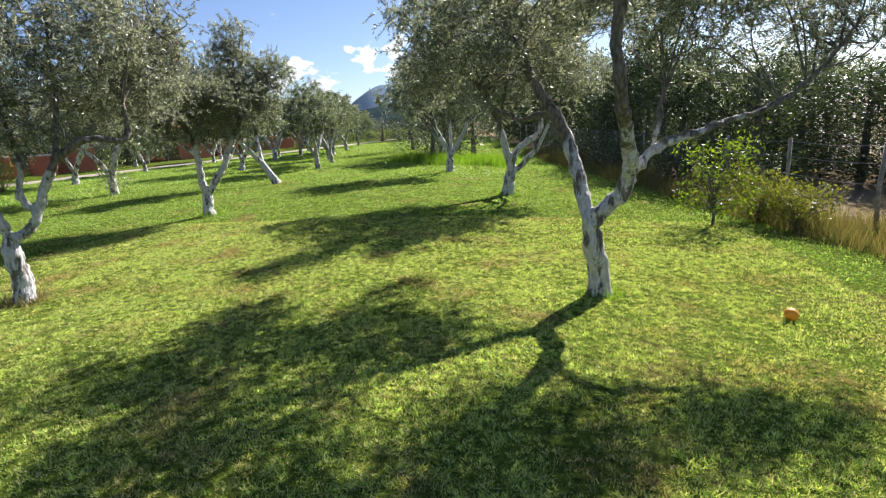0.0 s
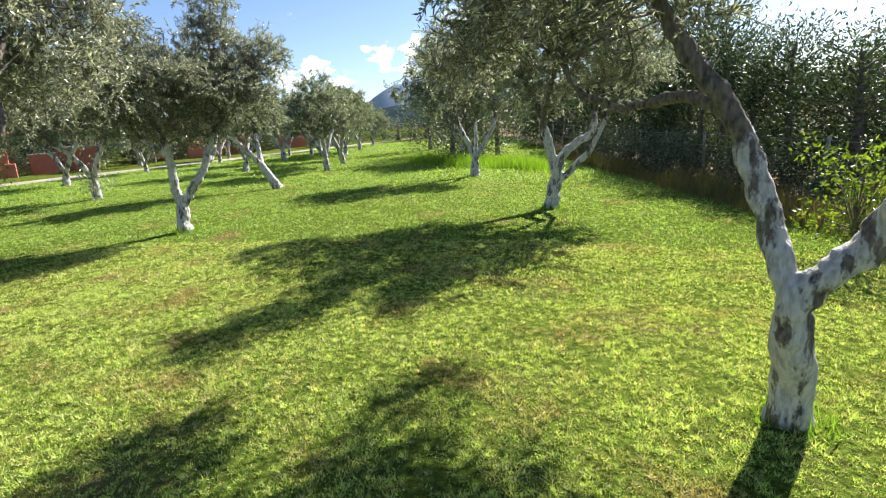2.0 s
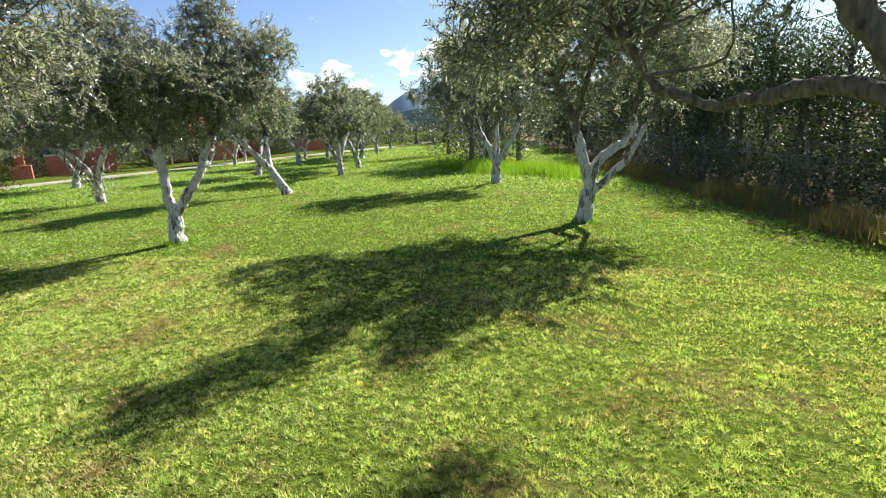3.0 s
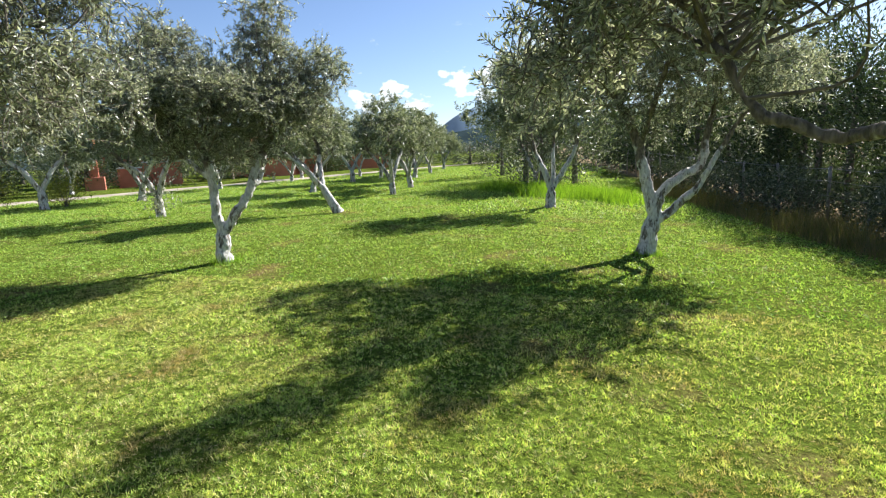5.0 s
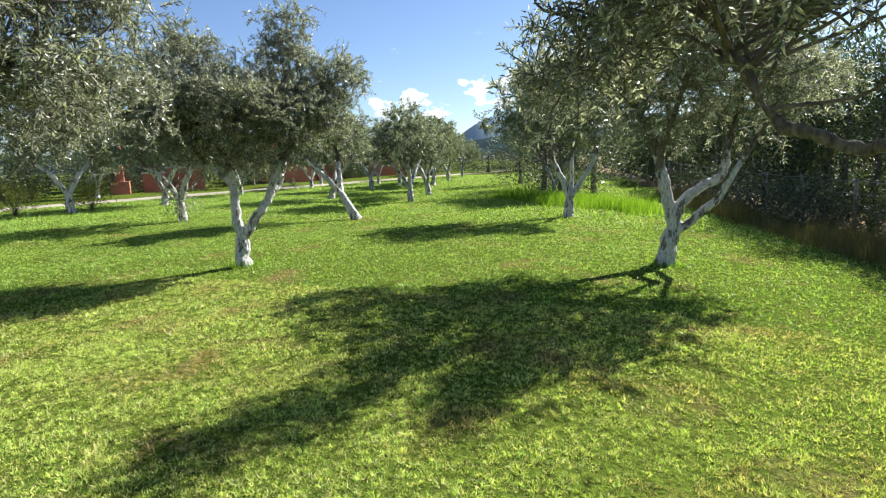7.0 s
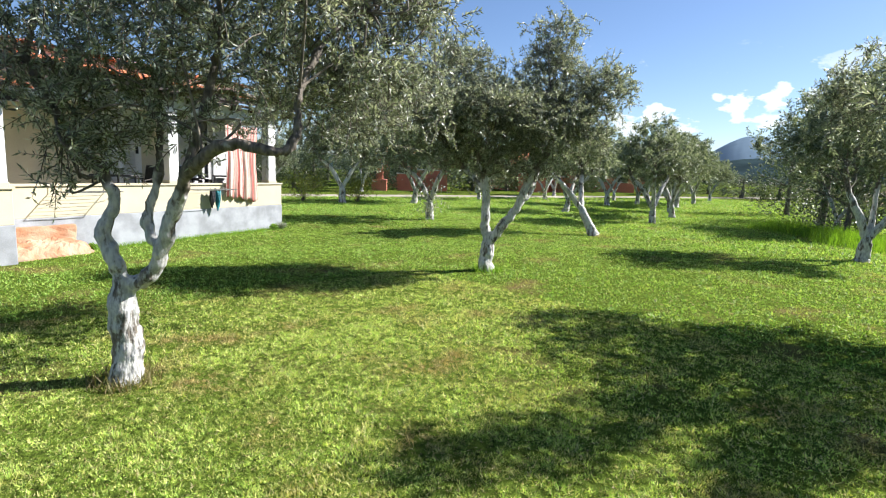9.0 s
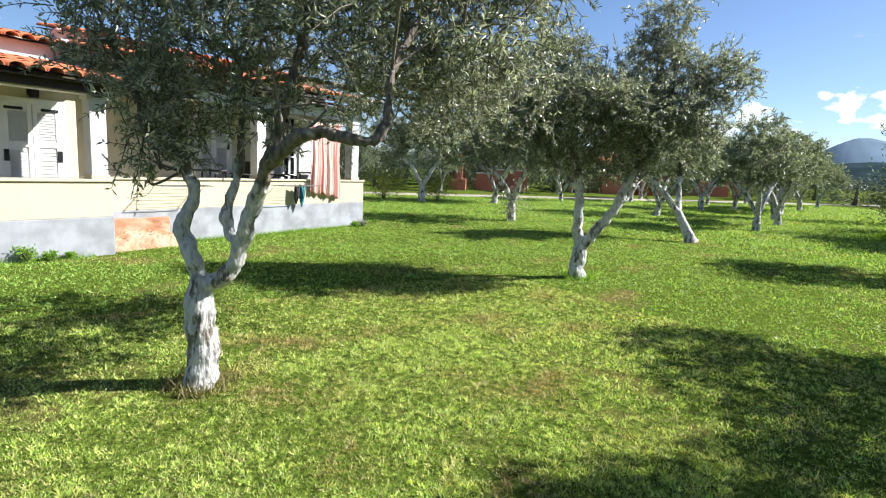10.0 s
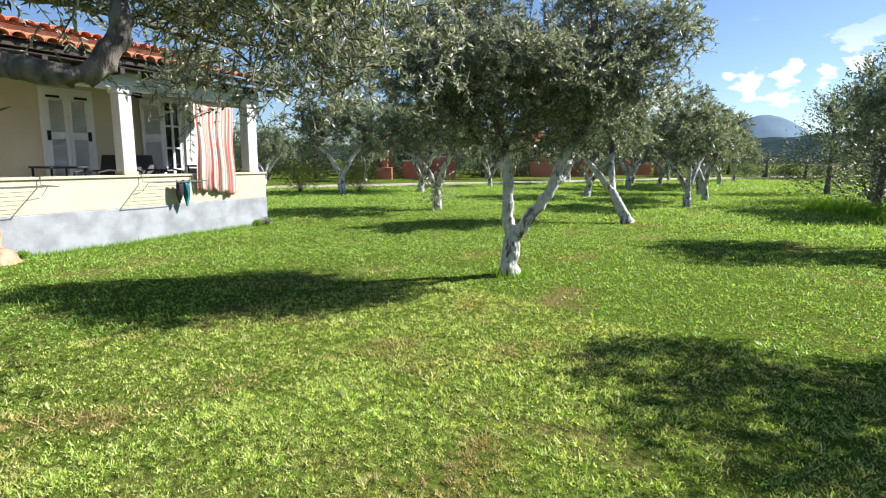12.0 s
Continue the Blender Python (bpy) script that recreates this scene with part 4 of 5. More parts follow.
def fence():
    ob = thing("wire_fence", pose(0, 0, 0), "slack wire fence on thin weathered posts among weeds", "fence")
    y = 5.0
    feet = []
    rng = np.random.default_rng(8)
    while y < 36:
        x = fence_x(y)
        z = gz(x, y)
        part("post", rod([(x, y, z - 0.25), (x + rng.normal() * 0.02, y, z + 0.6), (x + rng.normal() * 0.05, y + rng.normal() * 0.04, z + 1.25)], 0.032, 7), M_WOODPOST, ob, smooth=True)
        feet.append((x, y, z))
        y += 1.95
    for h in (0.35, 0.65, 0.95, 1.2):
        pts = []
        for (x0, y0, z0), (x1, y1, z1) in zip(feet, feet[1:]):
            for t in (0, 0.5):
                pts.append((x0 + (x1 - x0) * t, y0 + (y1 - y0) * t, z0 + (z1 - z0) * t + h - (0.03 if t else 0)))
        part("wire", rod(pts, 0.0045, 4), M_WIRE, ob)


fence()


def citrus():
    rng = np.random.default_rng(51)
    x, y = 3.2, 8.75
    tree = thing("citrus_tree", pose(x, y, gz(x, y) - 0.01) @ Matrix.Scale(0.78, 4), "young citrus tree with bright yellow-green leaves beside the fence", "tree")
    wood = Pile()
    trunk = curve_through([(0, 0, 0), (0.02, 0, 0.3), (0.0, 0.02, 0.65)], 5)
    wood.add(*tube(trunk, np.linspace(0.03, 0.022, len(trunk)), 8, 0.08, rng))
    at, al = [], []
    for k in range(34):
        a, h = rng.random() * 6.283, 0.35 + 1.25 * rng.random()
        r = 0.72 * math.sqrt(max(0.05, 1 - ((h - 0.95) / 0.95) ** 2)) * (0.5 + 0.5 * rng.random())
        end = np.array([math.cos(a) * r, math.sin(a) * r, h])
        b = curve_through([(0, 0.02, 0.3 + 0.25 * rng.random()), end * [0.5, 0.5, 0.85], end], 4)
        wood.add(*tube(b, np.linspace(0.012, 0.004, len(b)), 4))
        p = end + rng.normal(size=(32, 3)) * 0.12
        at.append(p), al.append(rng.normal(size=(32, 3)) + [0, 0, 0.3])
    wood.mesh("trunk", M_WOOD, tree)
    tagged(leaves_mesh("crown", np.vstack(at), np.vstack(al), 0.085, 0.04, M_CITRUS, tree, rng), kind="stuff")


citrus()


def shrub(x, y, size, seed, label, material=None):
    rng = np.random.default_rng(seed)
    ob = thing("shrub", pose(x, y, gz(x, y)), label, "shrub")
    wood, at, al = Pile(), [], []
    for k in range(26):
        a = rng.random() * 6.283
        end = np.array([math.cos(a), math.sin(a), 0]) * size * 0.75 * rng.random() ** 0.5 + [0, 0, size * (0.35 + 0.8 * rng.random())]
        b = curve_through([(0, 0, 0), end * [0.4, 0.4, 0.6], end], 3)
        wood.add(*tube(b, np.linspace(0.012, 0.004, len(b)), 4))
        m = 70 if size > 0.3 else 16
        p = end + rng.normal(size=(m, 3)) * 0.2 * size
        at.append(p), al.append(rng.normal(size=(m, 3)) + [0, 0, 0.5])
    wood.mesh("stem", M_WOOD, ob)
    tagged(leaves_mesh("foliage", np.vstack(at), np.vstack(al), 0.03 + 0.055 * min(1.0, size), 0.012 + 0.02 * min(1.0, size), material or M_SHRUB, ob, rng), kind="stuff")
    return ob


shrub(4.0, 9.3, 0.6, 61, "yellow-green shrub among the weeds at the fence")
shrub(4.3, 8.6, 0.5, 62, "dry olive-green shrub among the weeds at the fence")
for k, (y, o, size) in enumerate([(12.4, 0.1, 0.7), (14.2, -0.1, 0.8), (15.8, 0.2, 0.7), (17.2, -0.2, 0.9), (18.6, -0.2, 0.95), (20.0, -0.4, 0.9), (22.0, -0.5, 1.0), (24.5, -0.4, 0.9)]):
    shrub(line_x(y, o), y, size, 160 + k, "dark green bush in the shade below the boundary trees", M_HEDGE_GREY)
shrub(-19.6, 17.6, 0.85, 63, "yellow-green shrub beside an olive trunk")
shrub(-21.0, 15.8, 0.95, 64, "yellow-green shrub at the edge of the track")
# shrubs and small trees that close the far side of the track
for k in range(24):
    y = 7.0 + 1.9 * k + 0.5 * math.sin(k * 2.7)
    x = float(track_x(y)) - 8.4 + 0.9 * math.sin(k * 1.3)
    c = copy_thing((h_back, h_far)[k % 2], pose(x, y, gz(x, y) - 0.05, 0, 0, 53 * k))
    c.scale = (1.05, 1.05, (0.85, 0.6)[k % 2] + 0.14 * math.sin(k * 2.1))

# tall weeds and tufts
rng_w = np.random.default_rng(71)
yw = 4.5 + 22 * rng_w.random(26000)
xw = fence_x(yw) - 0.1 - 1.25 * rng_w.random(26000) ** 0.8 + 0.12 * rng_w.normal(size=26000)
blades("weeds", np.column_stack([xw, yw]), 0.42 * (0.3 + value_noise(xw, yw, 0.6, 3)), 0.011, M_WEED, rng_w, 0.3, "tall dry weeds and grass along the fence", "weeds")
tt = rng_w.random(12000)
xt, yt = -5.6 + 5.2 * tt + rng_w.normal(size=12000) * 0.25, 23.4 - 4.2 * tt + 0.4 * np.sin(tt * 9) + rng_w.normal(size=12000) * 0.45
blades("tall_grass", np.column_stack([xt, yt]), 0.32 * (0.4 + value_noise(xt, yt, 0.8, 9)), 0.018, M_TALL, rng_w, 0.3, "unmown bright green grass strip", "grass")
for k, (fx, fy, fr, fn) in enumerate([(-4.42, 4.64, 0.2, 420), (1.3, 5.0, 0.17, 160), (-5.7, 9.82, 0.22, 260), (-0.01, 11.7, 0.22, 260), (-12.4, 15.0, 0.3, 260)]):
    ang, rad_ = rng_w.random(fn) * 6.283, fr * (0.5 + 0.7 * rng_w.random(fn))
    blades("grass_tuft", np.column_stack([fx + np.cos(ang) * rad_, fy + np.sin(ang) * rad_]), np.full(fn, 0.10), 0.009, M_TALL if k else M_WEED, rng_w, 0.5, "longer grass left round an olive trunk", "grass")

# ---- fallen orange ----
bm = bmesh.new()
bmesh.ops.create_icosphere(bm, subdivisions=4, radius=0.052)
for v in bm.verts:
    v.co.z *= 0.93
    v.co *= 1 + 0.02 * noise.noise(v.co * 30)
    if v.co.z > 0.045:
        v.co.z -= (v.co.z - 0.045) * 0.7 * max(0, 1 - math.hypot(v.co.x, v.co.y) / 0.03)
orange = thing("orange", pose(2.66, 4.62, gz(2.66, 4.62) + 0.05, 20, 30, 0), "ripe fallen orange lying on worn grass", "fruit")
part("peel", bm, M_FRUIT, orange, smooth=True)
part("stalk", rod([(0, 0, 0.040), (0, 0, 0.052)], 0.004, 6), M_WOOD, orange)

# ---- track on the far side of the grove ----
ty = np.linspace(-4, 89, 94)
tv = []
for y in ty:
    c = float(track_x(y)) + 0.3 * math.sin(y * 0.09)
    for o in (-1.25, -0.4, 0.4, 1.25):
        x = c + o + 0.08 * math.sin(y * 1.7 + o)
        tv.append((x, y, gz(x, y) + (0.02 if abs(o) < 1 else 0.006)))
ti = np.arange(93)[:, None] * 4 + np.arange(3)[None, :]
track = np_mesh("road", tv, np.stack([ti, ti + 1, ti + 5, ti + 4], -1).reshape(-1, 4), M_ROAD, smooth=True)
tagged(track, "pale earth track past the grove", "track", kind="structure")

# ---- house with a veranda ----
house = thing("house", Matrix(((HOUSE_S[0], HOUSE_N[0], 0, HOUSE_C[0]), (HOUSE_S[1], HOUSE_N[1], 0, HOUSE_C[1]), (0, 0, 1, 0), (0, 0, 0, 1))),
              "cream single-storey house with grey plinth, white veranda columns and tiled roof", "house")
# x runs along the front, y outwards


def rough_box(x0, x1, y0, y1, z0, z1, bev=0.012):
    return box(x0, x1, y0, y1, z0, z1, bev)


part("plinth", rough_box(0, LB, -0.2, 0.012, -0.35, 0.57), M_GREY, house, "grey-blue painted plinth with scuffs")
part("plinth", rough_box(LB, LA, OA - 0.2, OA + 0.012, -0.35, 0.57), M_GREY, house, "grey-blue painted plinth with scuffs")
part("parapet", rough_box(0.003, LB, -0.2, 0.0, 0.57, 1.065), M_CREAM, house)
part("parapet", rough_box(LB + 0.003, LA, OA - 0.2, OA, 0.57, 1.065), M_CREAM, house)
part("parapet", rough_box(LB + 0.003, LB + 0.2, -0.2, OA - 0.2, -0.35, 1.065), M_CREAM, house)
part("parapet", rough_box(0.003, 0.2, -1.5, -0.2, 0.57, 1.065), M_CREAM, house)
part("plinth", rough_box(0, 0.2, -1.5, -0.2, -0.35, 0.57), M_GREY, house, "grey-blue painted plinth with scuffs")
part("ledge", box(-0.01, LB, -0.23, 0.03, 1.065, 1.1, 0.008), M_CREAM, house)
part("ledge", box(LB - 0.02, LA, OA - 0.23, OA + 0.03, 1.066, 1.103, 0.008), M_CREAM, house)
# the floor's pale colour is chosen to bounce light into the veranda
part("veranda_floor", box(0.2, LB + 0.3, -3.4, -0.2, -0.3, 0.5), M_FLOOR, house, "veranda floor tiled pale to bounce light inward")
part("veranda_floor", box(LB + 0.3, LA, -3.4, OA - 0.2, -0.3, 0.5), M_FLOOR, house, "veranda floor tiled pale to bounce light inward")
for x0, x1, y0, y1, z1 in ((0.2, 0.44, -0.22, 0.0, 2.452), (2.92, 3.14, -0.21, 0.0, 2.452), (6.27, 6.49, OA - 0.2, OA, 2.24), (9.9, 10.1, OA - 0.2, OA, 2.24)):
    col = part("column", box(x0, x1, y0, y1, 1.1, z1, 0.015), M_WHITE, house, "white square veranda column")
    part("base", box(x0 - 0.015, x1 + 0.015, y0 - 0.015, y1 + 0.015, 1.1, 1.165, 0.012), M_CREAM, col)
    part("capital", box(x0 - 0.025, x1 + 0.025, y0 - 0.025, y1 + 0.025, z1 - 0.052, z1 + 0.006, 0.01), M_WHITE, col)
part("wing_wall", box(LB + 0.004, LB + 0.15, -1.75, -0.25, 1.06, 2.42, 0.01), M_CREAM, house)
part("beam", box(0.1, LB, -0.24, 0.0, 2.458, 2.738, 0.01), M_WHITE, house)
part("beam", box(LB, LA, OA - 0.24, OA, 2.246, 2.42, 0.01), M_WHITE, house)
part("beam", box(0.1, 0.3, -1.6, -0.24, 2.458, 2.738, 0.01), M_WHITE, house)
part("rear_wall", box(0.35, LB + 0.3, -1.75, -1.55, 0.2, 3.269), M_CREAM, house)
part("rear_wall", box(LB + 0.15, LA, -0.45, -0.25, 0.2, 2.6), M_CREAM, house)
part("end_wall", box(0.05, 0.35, -7.0, -1.5, -0.3, 3.269), M_CREAM, house)
part("rear_wall", box(0.05, LA, -7.2, -7.0, -0.3, 3.269), M_CREAM, house)
part("end_wall", box(LA - 0.2, LA, -7.0, -0.9, -0.3, 3.269), M_CREAM, house)
part("upper_wall", box(0.35, LB - 0.1, -1.25, -1.0, 2.954, 3.368, 0.01), M_PINK, house, "pink band of wall over the veranda roof")
part("upper_wall", box(LB - 0.1, LA, -1.15, -0.9, 2.5, 3.06, 0.01), M_PINK, house, "pink band of wall over the veranda roof")
part("cornice", box(0.3, LB - 0.1, -1.0, -0.88, 3.134, 3.197, 0.02), M_WHITE, house)
part("cornice", box(LB - 0.1, LA, -0.9, -0.80, 2.79, 2.862, 0.02), M_WHITE, house)


def tiled_roof(x0, x1, y_low, z_low, y_high, z_high, parent, hip=False):
    """A slope of round clay tiles: the deck and the rows of tiles, each tile a piece."""
    nrow, pitch = max(2, int(math.hypot(y_high - y_low, z_high - z_low) / 0.34)), 0.205
    roof = part("roof", box(x0, x1, 0, 0.02, -0.012, 0.012), M_TIMBER, parent)
    slope = math.atan2(z_high - z_low, y_low - y_high)
    length = math.hypot(y_high - y_low, z_high - z_low)
    me = bpy.data.meshes.new("tile")
    v, f = [], []
    for k in range(9):
        a = math.pi * k / 8
        for t, r in ((0, 0.098), (0.40, 0.082)):
            for dr in (0, -0.014):
                v.append((math.cos(a) * (r + dr), -t, math.sin(a) * (r + dr) * 0.72))
    for k in range(8):
        i = 4 * k
        f += [(i, i + 2, i + 6, i + 4), (i + 1, i + 5, i + 7, i + 3), (i, i + 4, i + 5, i + 1)]
    me.from_pydata(v, [], f)
    me.materials.append(M_TILE)
    for p in me.polygons:
        p.use_smooth = True
    rng = np.random.default_rng(int(x0 * 10 + 77))
    # the deck under the tiles
    bm2 = bmesh.new()
    vs = [bm2.verts.new(p) for p in ((x0, y_low, z_low - 0.03), (x1, y_low, z_low - 0.03), (x1, y_high, z_high - 0.03), (x0, y_high, z_high - 0.03))]
    bm2.faces.new(vs)
    bmesh.ops.solidify(bm2, geom=bm2.faces[:], thickness=0.03)
    bm2.to_mesh(roof.data)
    bm2.free()
    x = x0 + 0.1
    while x < x1 - 0.05:
        for row in range(nrow):
            t = row / nrow
            if hip and x < x0 + (t * (y_low - y_high)):
                continue
            o = new("tile", me)
            o.parent = roof
            o.matrix_local = pose(x + rng.normal() * 0.006, y_low + 0.06 - t * math.cos(slope) * length, z_low - 0.01 + t * math.sin(slope) * length + 0.012 * (row % 2), math.degrees(-slope) + rng.normal() * 0.8, 0, rng.normal() * 1.2)
        x += pitch
    return roof


tiled_roof(-0.12, LB - 0.1, 0.38, 2.918, -1.0, 3.17, house, hip=True)
tiled_roof(LB - 0.1, LA, OA + 0.38, 2.43, -0.9, 2.77, house)
tiled_roof(0.1, LB - 0.1, -0.85, 3.35, -2.0, 3.512, house, hip=True)
tiled_roof(LB - 0.1, LA, -0.72, 3.07, -2.0, 3.3, house)
bm = bmesh.new()
vs = [bm.verts.new(p) for p in ((1.3, -2.0, 3.48), (LA, -2.0, 3.24), (LA, -7.4, 3.0), (0.0, -7.4, 3.0), (0.1, -0.95, 3.3))]
bm.faces.new((vs[0], vs[1], vs[2], vs[3]))
bm.faces.new((vs[0], vs[3], vs[4]))
bmesh.ops.solidify(bm, geom=bm.faces[:], thickness=0.05)
part("rear_roof", bm, M_TILE, house)
part("eave_board", box(-0.12, LB - 0.1, 0.3, 0.34, 2.801, 2.891, 0.006), M_TIMBER, house)
part("eave_board", box(LB - 0.1, LA, OA + 0.17, OA + 0.21, 2.25, 2.385, 0.006), M_TIMBER, house)
part("soffit", box(-0.25, LB - 0.1, 0.0, 0.3, 2.752, 2.77), M_TIMBER, house)
# white ceilings, unseen, added to bounce light under the roof
part("bounce_ceiling", box(0.3, LB, -1.55, -0.24, 2.66, 2.699), M_WHITE, house)
part("soffit", box(LB - 0.1, LA, OA, OA + 0.34, 2.36, 2.378), M_TIMBER, house)
part("bounce_ceiling", box(LB + 0.15, LA, -0.25, OA - 0.24, 2.34, 2.38), M_WHITE, house)
for k in range(24):
    x = -0.1 + k * 0.55
    y0, y1, z1 = (0.003, 0.3, 2.747) if x < LB - 0.1 else (OA + 0.003, OA + 0.168, 2.354)
    part("rafter", box(x, x + 0.07, y0, y1, z1 - 0.087, z1), M_TIMBER, house)


def shutter_leaf(x0, x1, y, z0, z1, parent):
    """One louvred shutter: stiles, rails and slats."""
    leaf = part("shutter", box(x0, x0 + 0.06, y, y + 0.035, z0, z1, 0.004), M_SHUTTER, parent, "white louvred shutter")
    part("stile", box(x1 - 0.06, x1, y, y + 0.035, z0, z1, 0.004), M_SHUTTER, leaf)
    zm = z0 + (z1 - z0) * 0.62
    for za in (z0, zm, z1 - 0.08):
        part("rail", box(x0 + 0.06, x1 - 0.06, y + 0.002, y + 0.033, za, za + 0.08, 0.004), M_SHUTTER, leaf)
    # added white panel that lightens the gaps between the slats
    part("backing", box(x0 + 0.055, x1 - 0.055, y + 0.008, y + 0.014, z0 + 0.02, z1 - 0.02), M_SHUTTER, leaf)
    z = z0 + 0.1
    while z < z1 - 0.1:
        if not zm - 0.03 < z < zm + 0.09:
            bm = bmesh.new()
            vs = [bm.verts.new(p) for p in ((x0 + 0.06, y + 0.02, z), (x1 - 0.06, y + 0.02, z), (x1 - 0.06, y + 0.031, z - 0.03), (x0 + 0.06, y + 0.031, z - 0.03))]
            bm.faces.new(vs)
            bmesh.ops.solidify(bm, geom=bm.faces[:], thickness=0.007)
            part("slat", bm, M_SHUTTER, leaf)
        z += 0.038
    return leaf


def french_door(xa, xb, y, z1, opened, name):
    d = part(name, box(xa - 0.08, xb + 0.08, y, y + 0.05, z1, z1 + 0.08, 0.006), M_SHUTTER, house)
    part("jamb", box(xa - 0.08, xa, y, y + 0.05, 0.5, z1, 0.006), M_SHUTTER, d)
    part("jamb", box(xb, xb + 0.08, y, y + 0.05, 0.5, z1, 0.006), M_SHUTTER, d)
    if opened:
        w = xb - xa
        part("pane", box(xa + 0.03, xb - 0.03, y - 0.02, y + 0.008, 0.55, z1 - 0.02), M_GLASS, d, "dark glass")
        for x in (xa, xa + w / 2 - 0.03, xb - 0.05):
            part("stile", box(x, x + 0.055, y + 0.01, y + 0.04, 0.5, z1, 0.004), M_SHUTTER, d)
        for z in (0.7, 1.12, 1.56, 2.0):
            part("glazing_bar", box(xa, xb, y + 0.012, y + 0.035, z, z + 0.04, 0.003), M_SHUTTER, d)
        shutter_leaf(xb + 0.05, xb + 0.05 + 0.46, y + 0.06, 0.52, z1, d)
        shutter_leaf(xa - 0.05 - 0.46, xa - 0.05, y + 0.06, 0.52, z1, d)
    else:
        xm = (xa + xb) / 2
        shutter_leaf(xa, xm - 0.003, y + 0.01, 0.52, z1, d)
        shutter_leaf(xm + 0.003, xb, y + 0.01, 0.52, z1, d)
        for x, s in ((xa + 0.02, 1), (xb - 0.02, -1)):
            part("hinge", box(min(x, x + s * 0.22), max(x, x + s * 0.22), y + 0.045, y + 0.056, z1 - 0.09, z1 - 0.05, 0.003), M_IRON, d, "black iron strap hinge")
            part("hinge", box(x - 0.03, x + 0.03, y + 0.045, y + 0.06, z1 - 0.8, z1 - 0.64, 0.003), M_IRON, d, "black iron strap hinge")
    return d


french_door(0.80, 1.22, -1.55, 2.5, True, "door")
french_door(2.70, 3.42, -1.55, 2.46, False, "door")
french_door(6.46, 7.16, -0.25, 2.1, False, "door")
french_door(9.0, 9.7, -0.25, 2.1, False, "door")


def wall_lamp(x, y, z):
    lamp = part("wall_lamp", box(x - 0.045, x + 0.045, y, y + 0.02, z - 0.06, z + 0.08, 0.004), M_IRON, house, "black iron lantern")
    part("arm", rod([(x, y, z + 0.05), (x, y + 0.07, z + 0.09), (x, y + 0.12, z + 0.06)], 0.008, 6), M_IRON, lamp)
    part("lantern", box(x - 0.05, x + 0.05, y + 0.07, y + 0.17, z - 0.09, z + 0.03, 0.012), M_IRON, lamp)
    part("cap", box(x - 0.03, x + 0.03, y + 0.09, y + 0.15, z + 0.03, z + 0.055, 0.01), M_IRON, lamp)


wall_lamp(6.8, -0.25, 2.28)
wall_lamp(1.78, -1.55, 2.6)

# terracotta-coloured bare strip at the foot of the veranda
pad = thing("terracotta_footing", house.matrix_world, "rough terracotta-coloured concrete footing below the veranda", "footing")
bm = box(5.0, 6.39, 0.014, 0.10, -0.2, 0.45, 0.02)
bmesh.ops.subdivide_edges(bm, edges=bm.edges[:], cuts=9, use_grid_fill=True)
for v in bm.verts:
    v.co += Vector((0, 0.02, 0.014)) * noise.noise(v.co * 9) + Vector((0.02, 0, 0)) * noise.noise(v.co * 5)
part("block", bm, M_TERRA, pad)
bm = bmesh.new()
bmesh.ops.create_grid(bm, x_segments=34, y_segments=14, size=0.5)
for v in bm.verts:
    x, out = v.co.x, v.co.y + 0.5
    n1 = noise.noise(Vector((x * 9, out * 6, 0)))
    v.co = Vector((5.66 + x * 1.5 + 0.06 * noise.noise(Vector((out * 5, x * 4, 4))), 0.09 + 0.5 * out + 0.05 * noise.noise(Vector((x * 7, out * 5, 1))),
                   0.25 - 0.10 * out - 0.5 * max(0.0, out - 0.75) + 0.05 * n1 + 0.03 * noise.noise(Vector((x * 26, out * 16, 2))) - 0.25 * abs(x * 2) ** 7))
bmesh.ops.solidify(bm, geom=bm.faces[:], thickness=0.12)
part("apron", bm, M_TERRA, pad, "crumbling pale rubble edge")


def drying_rack(x0, x1, z, name_label):
    """A wire clothes rack hooked on the parapet, standing level out over the lawn."""
    r = thing("clothes_rack", house.matrix_world, name_label, "clothes rack", "balcony clothes racks")
    out = 0.47
    for x in (x0, x1):
        part("frame_bar", rod([(x, -0.1, z + 0.12), (x, 0.034, z + 0.12), (x, 0.042, z), (x, out, z)], 0.0075, 6), M_WIRE, r)
        part("prop", rod([(x, 0.018, z - 0.16), (x, out * 0.45, z)], 0.005, 5), M_WIRE, r)
    for t in (0.1, 0.24, 0.38, 0.52, 0.66, 0.8, 1.0):
        y = 0.042 + (out - 0.042) * t
        part("line", rod([(x0, y, z), ((x0 + x1) / 2, y, z - 0.005), (x1, y, z)], 0.0028 if t < 1 else 0.006, 5), M_WIRE, r)
    return r


drying_rack(1.87, 2.87, 0.985, "empty wire clothes rack hooked on the veranda parapet")
drying_rack(4.42, 5.32, 0.985, "empty wire clothes rack hooked on the veranda parapet")


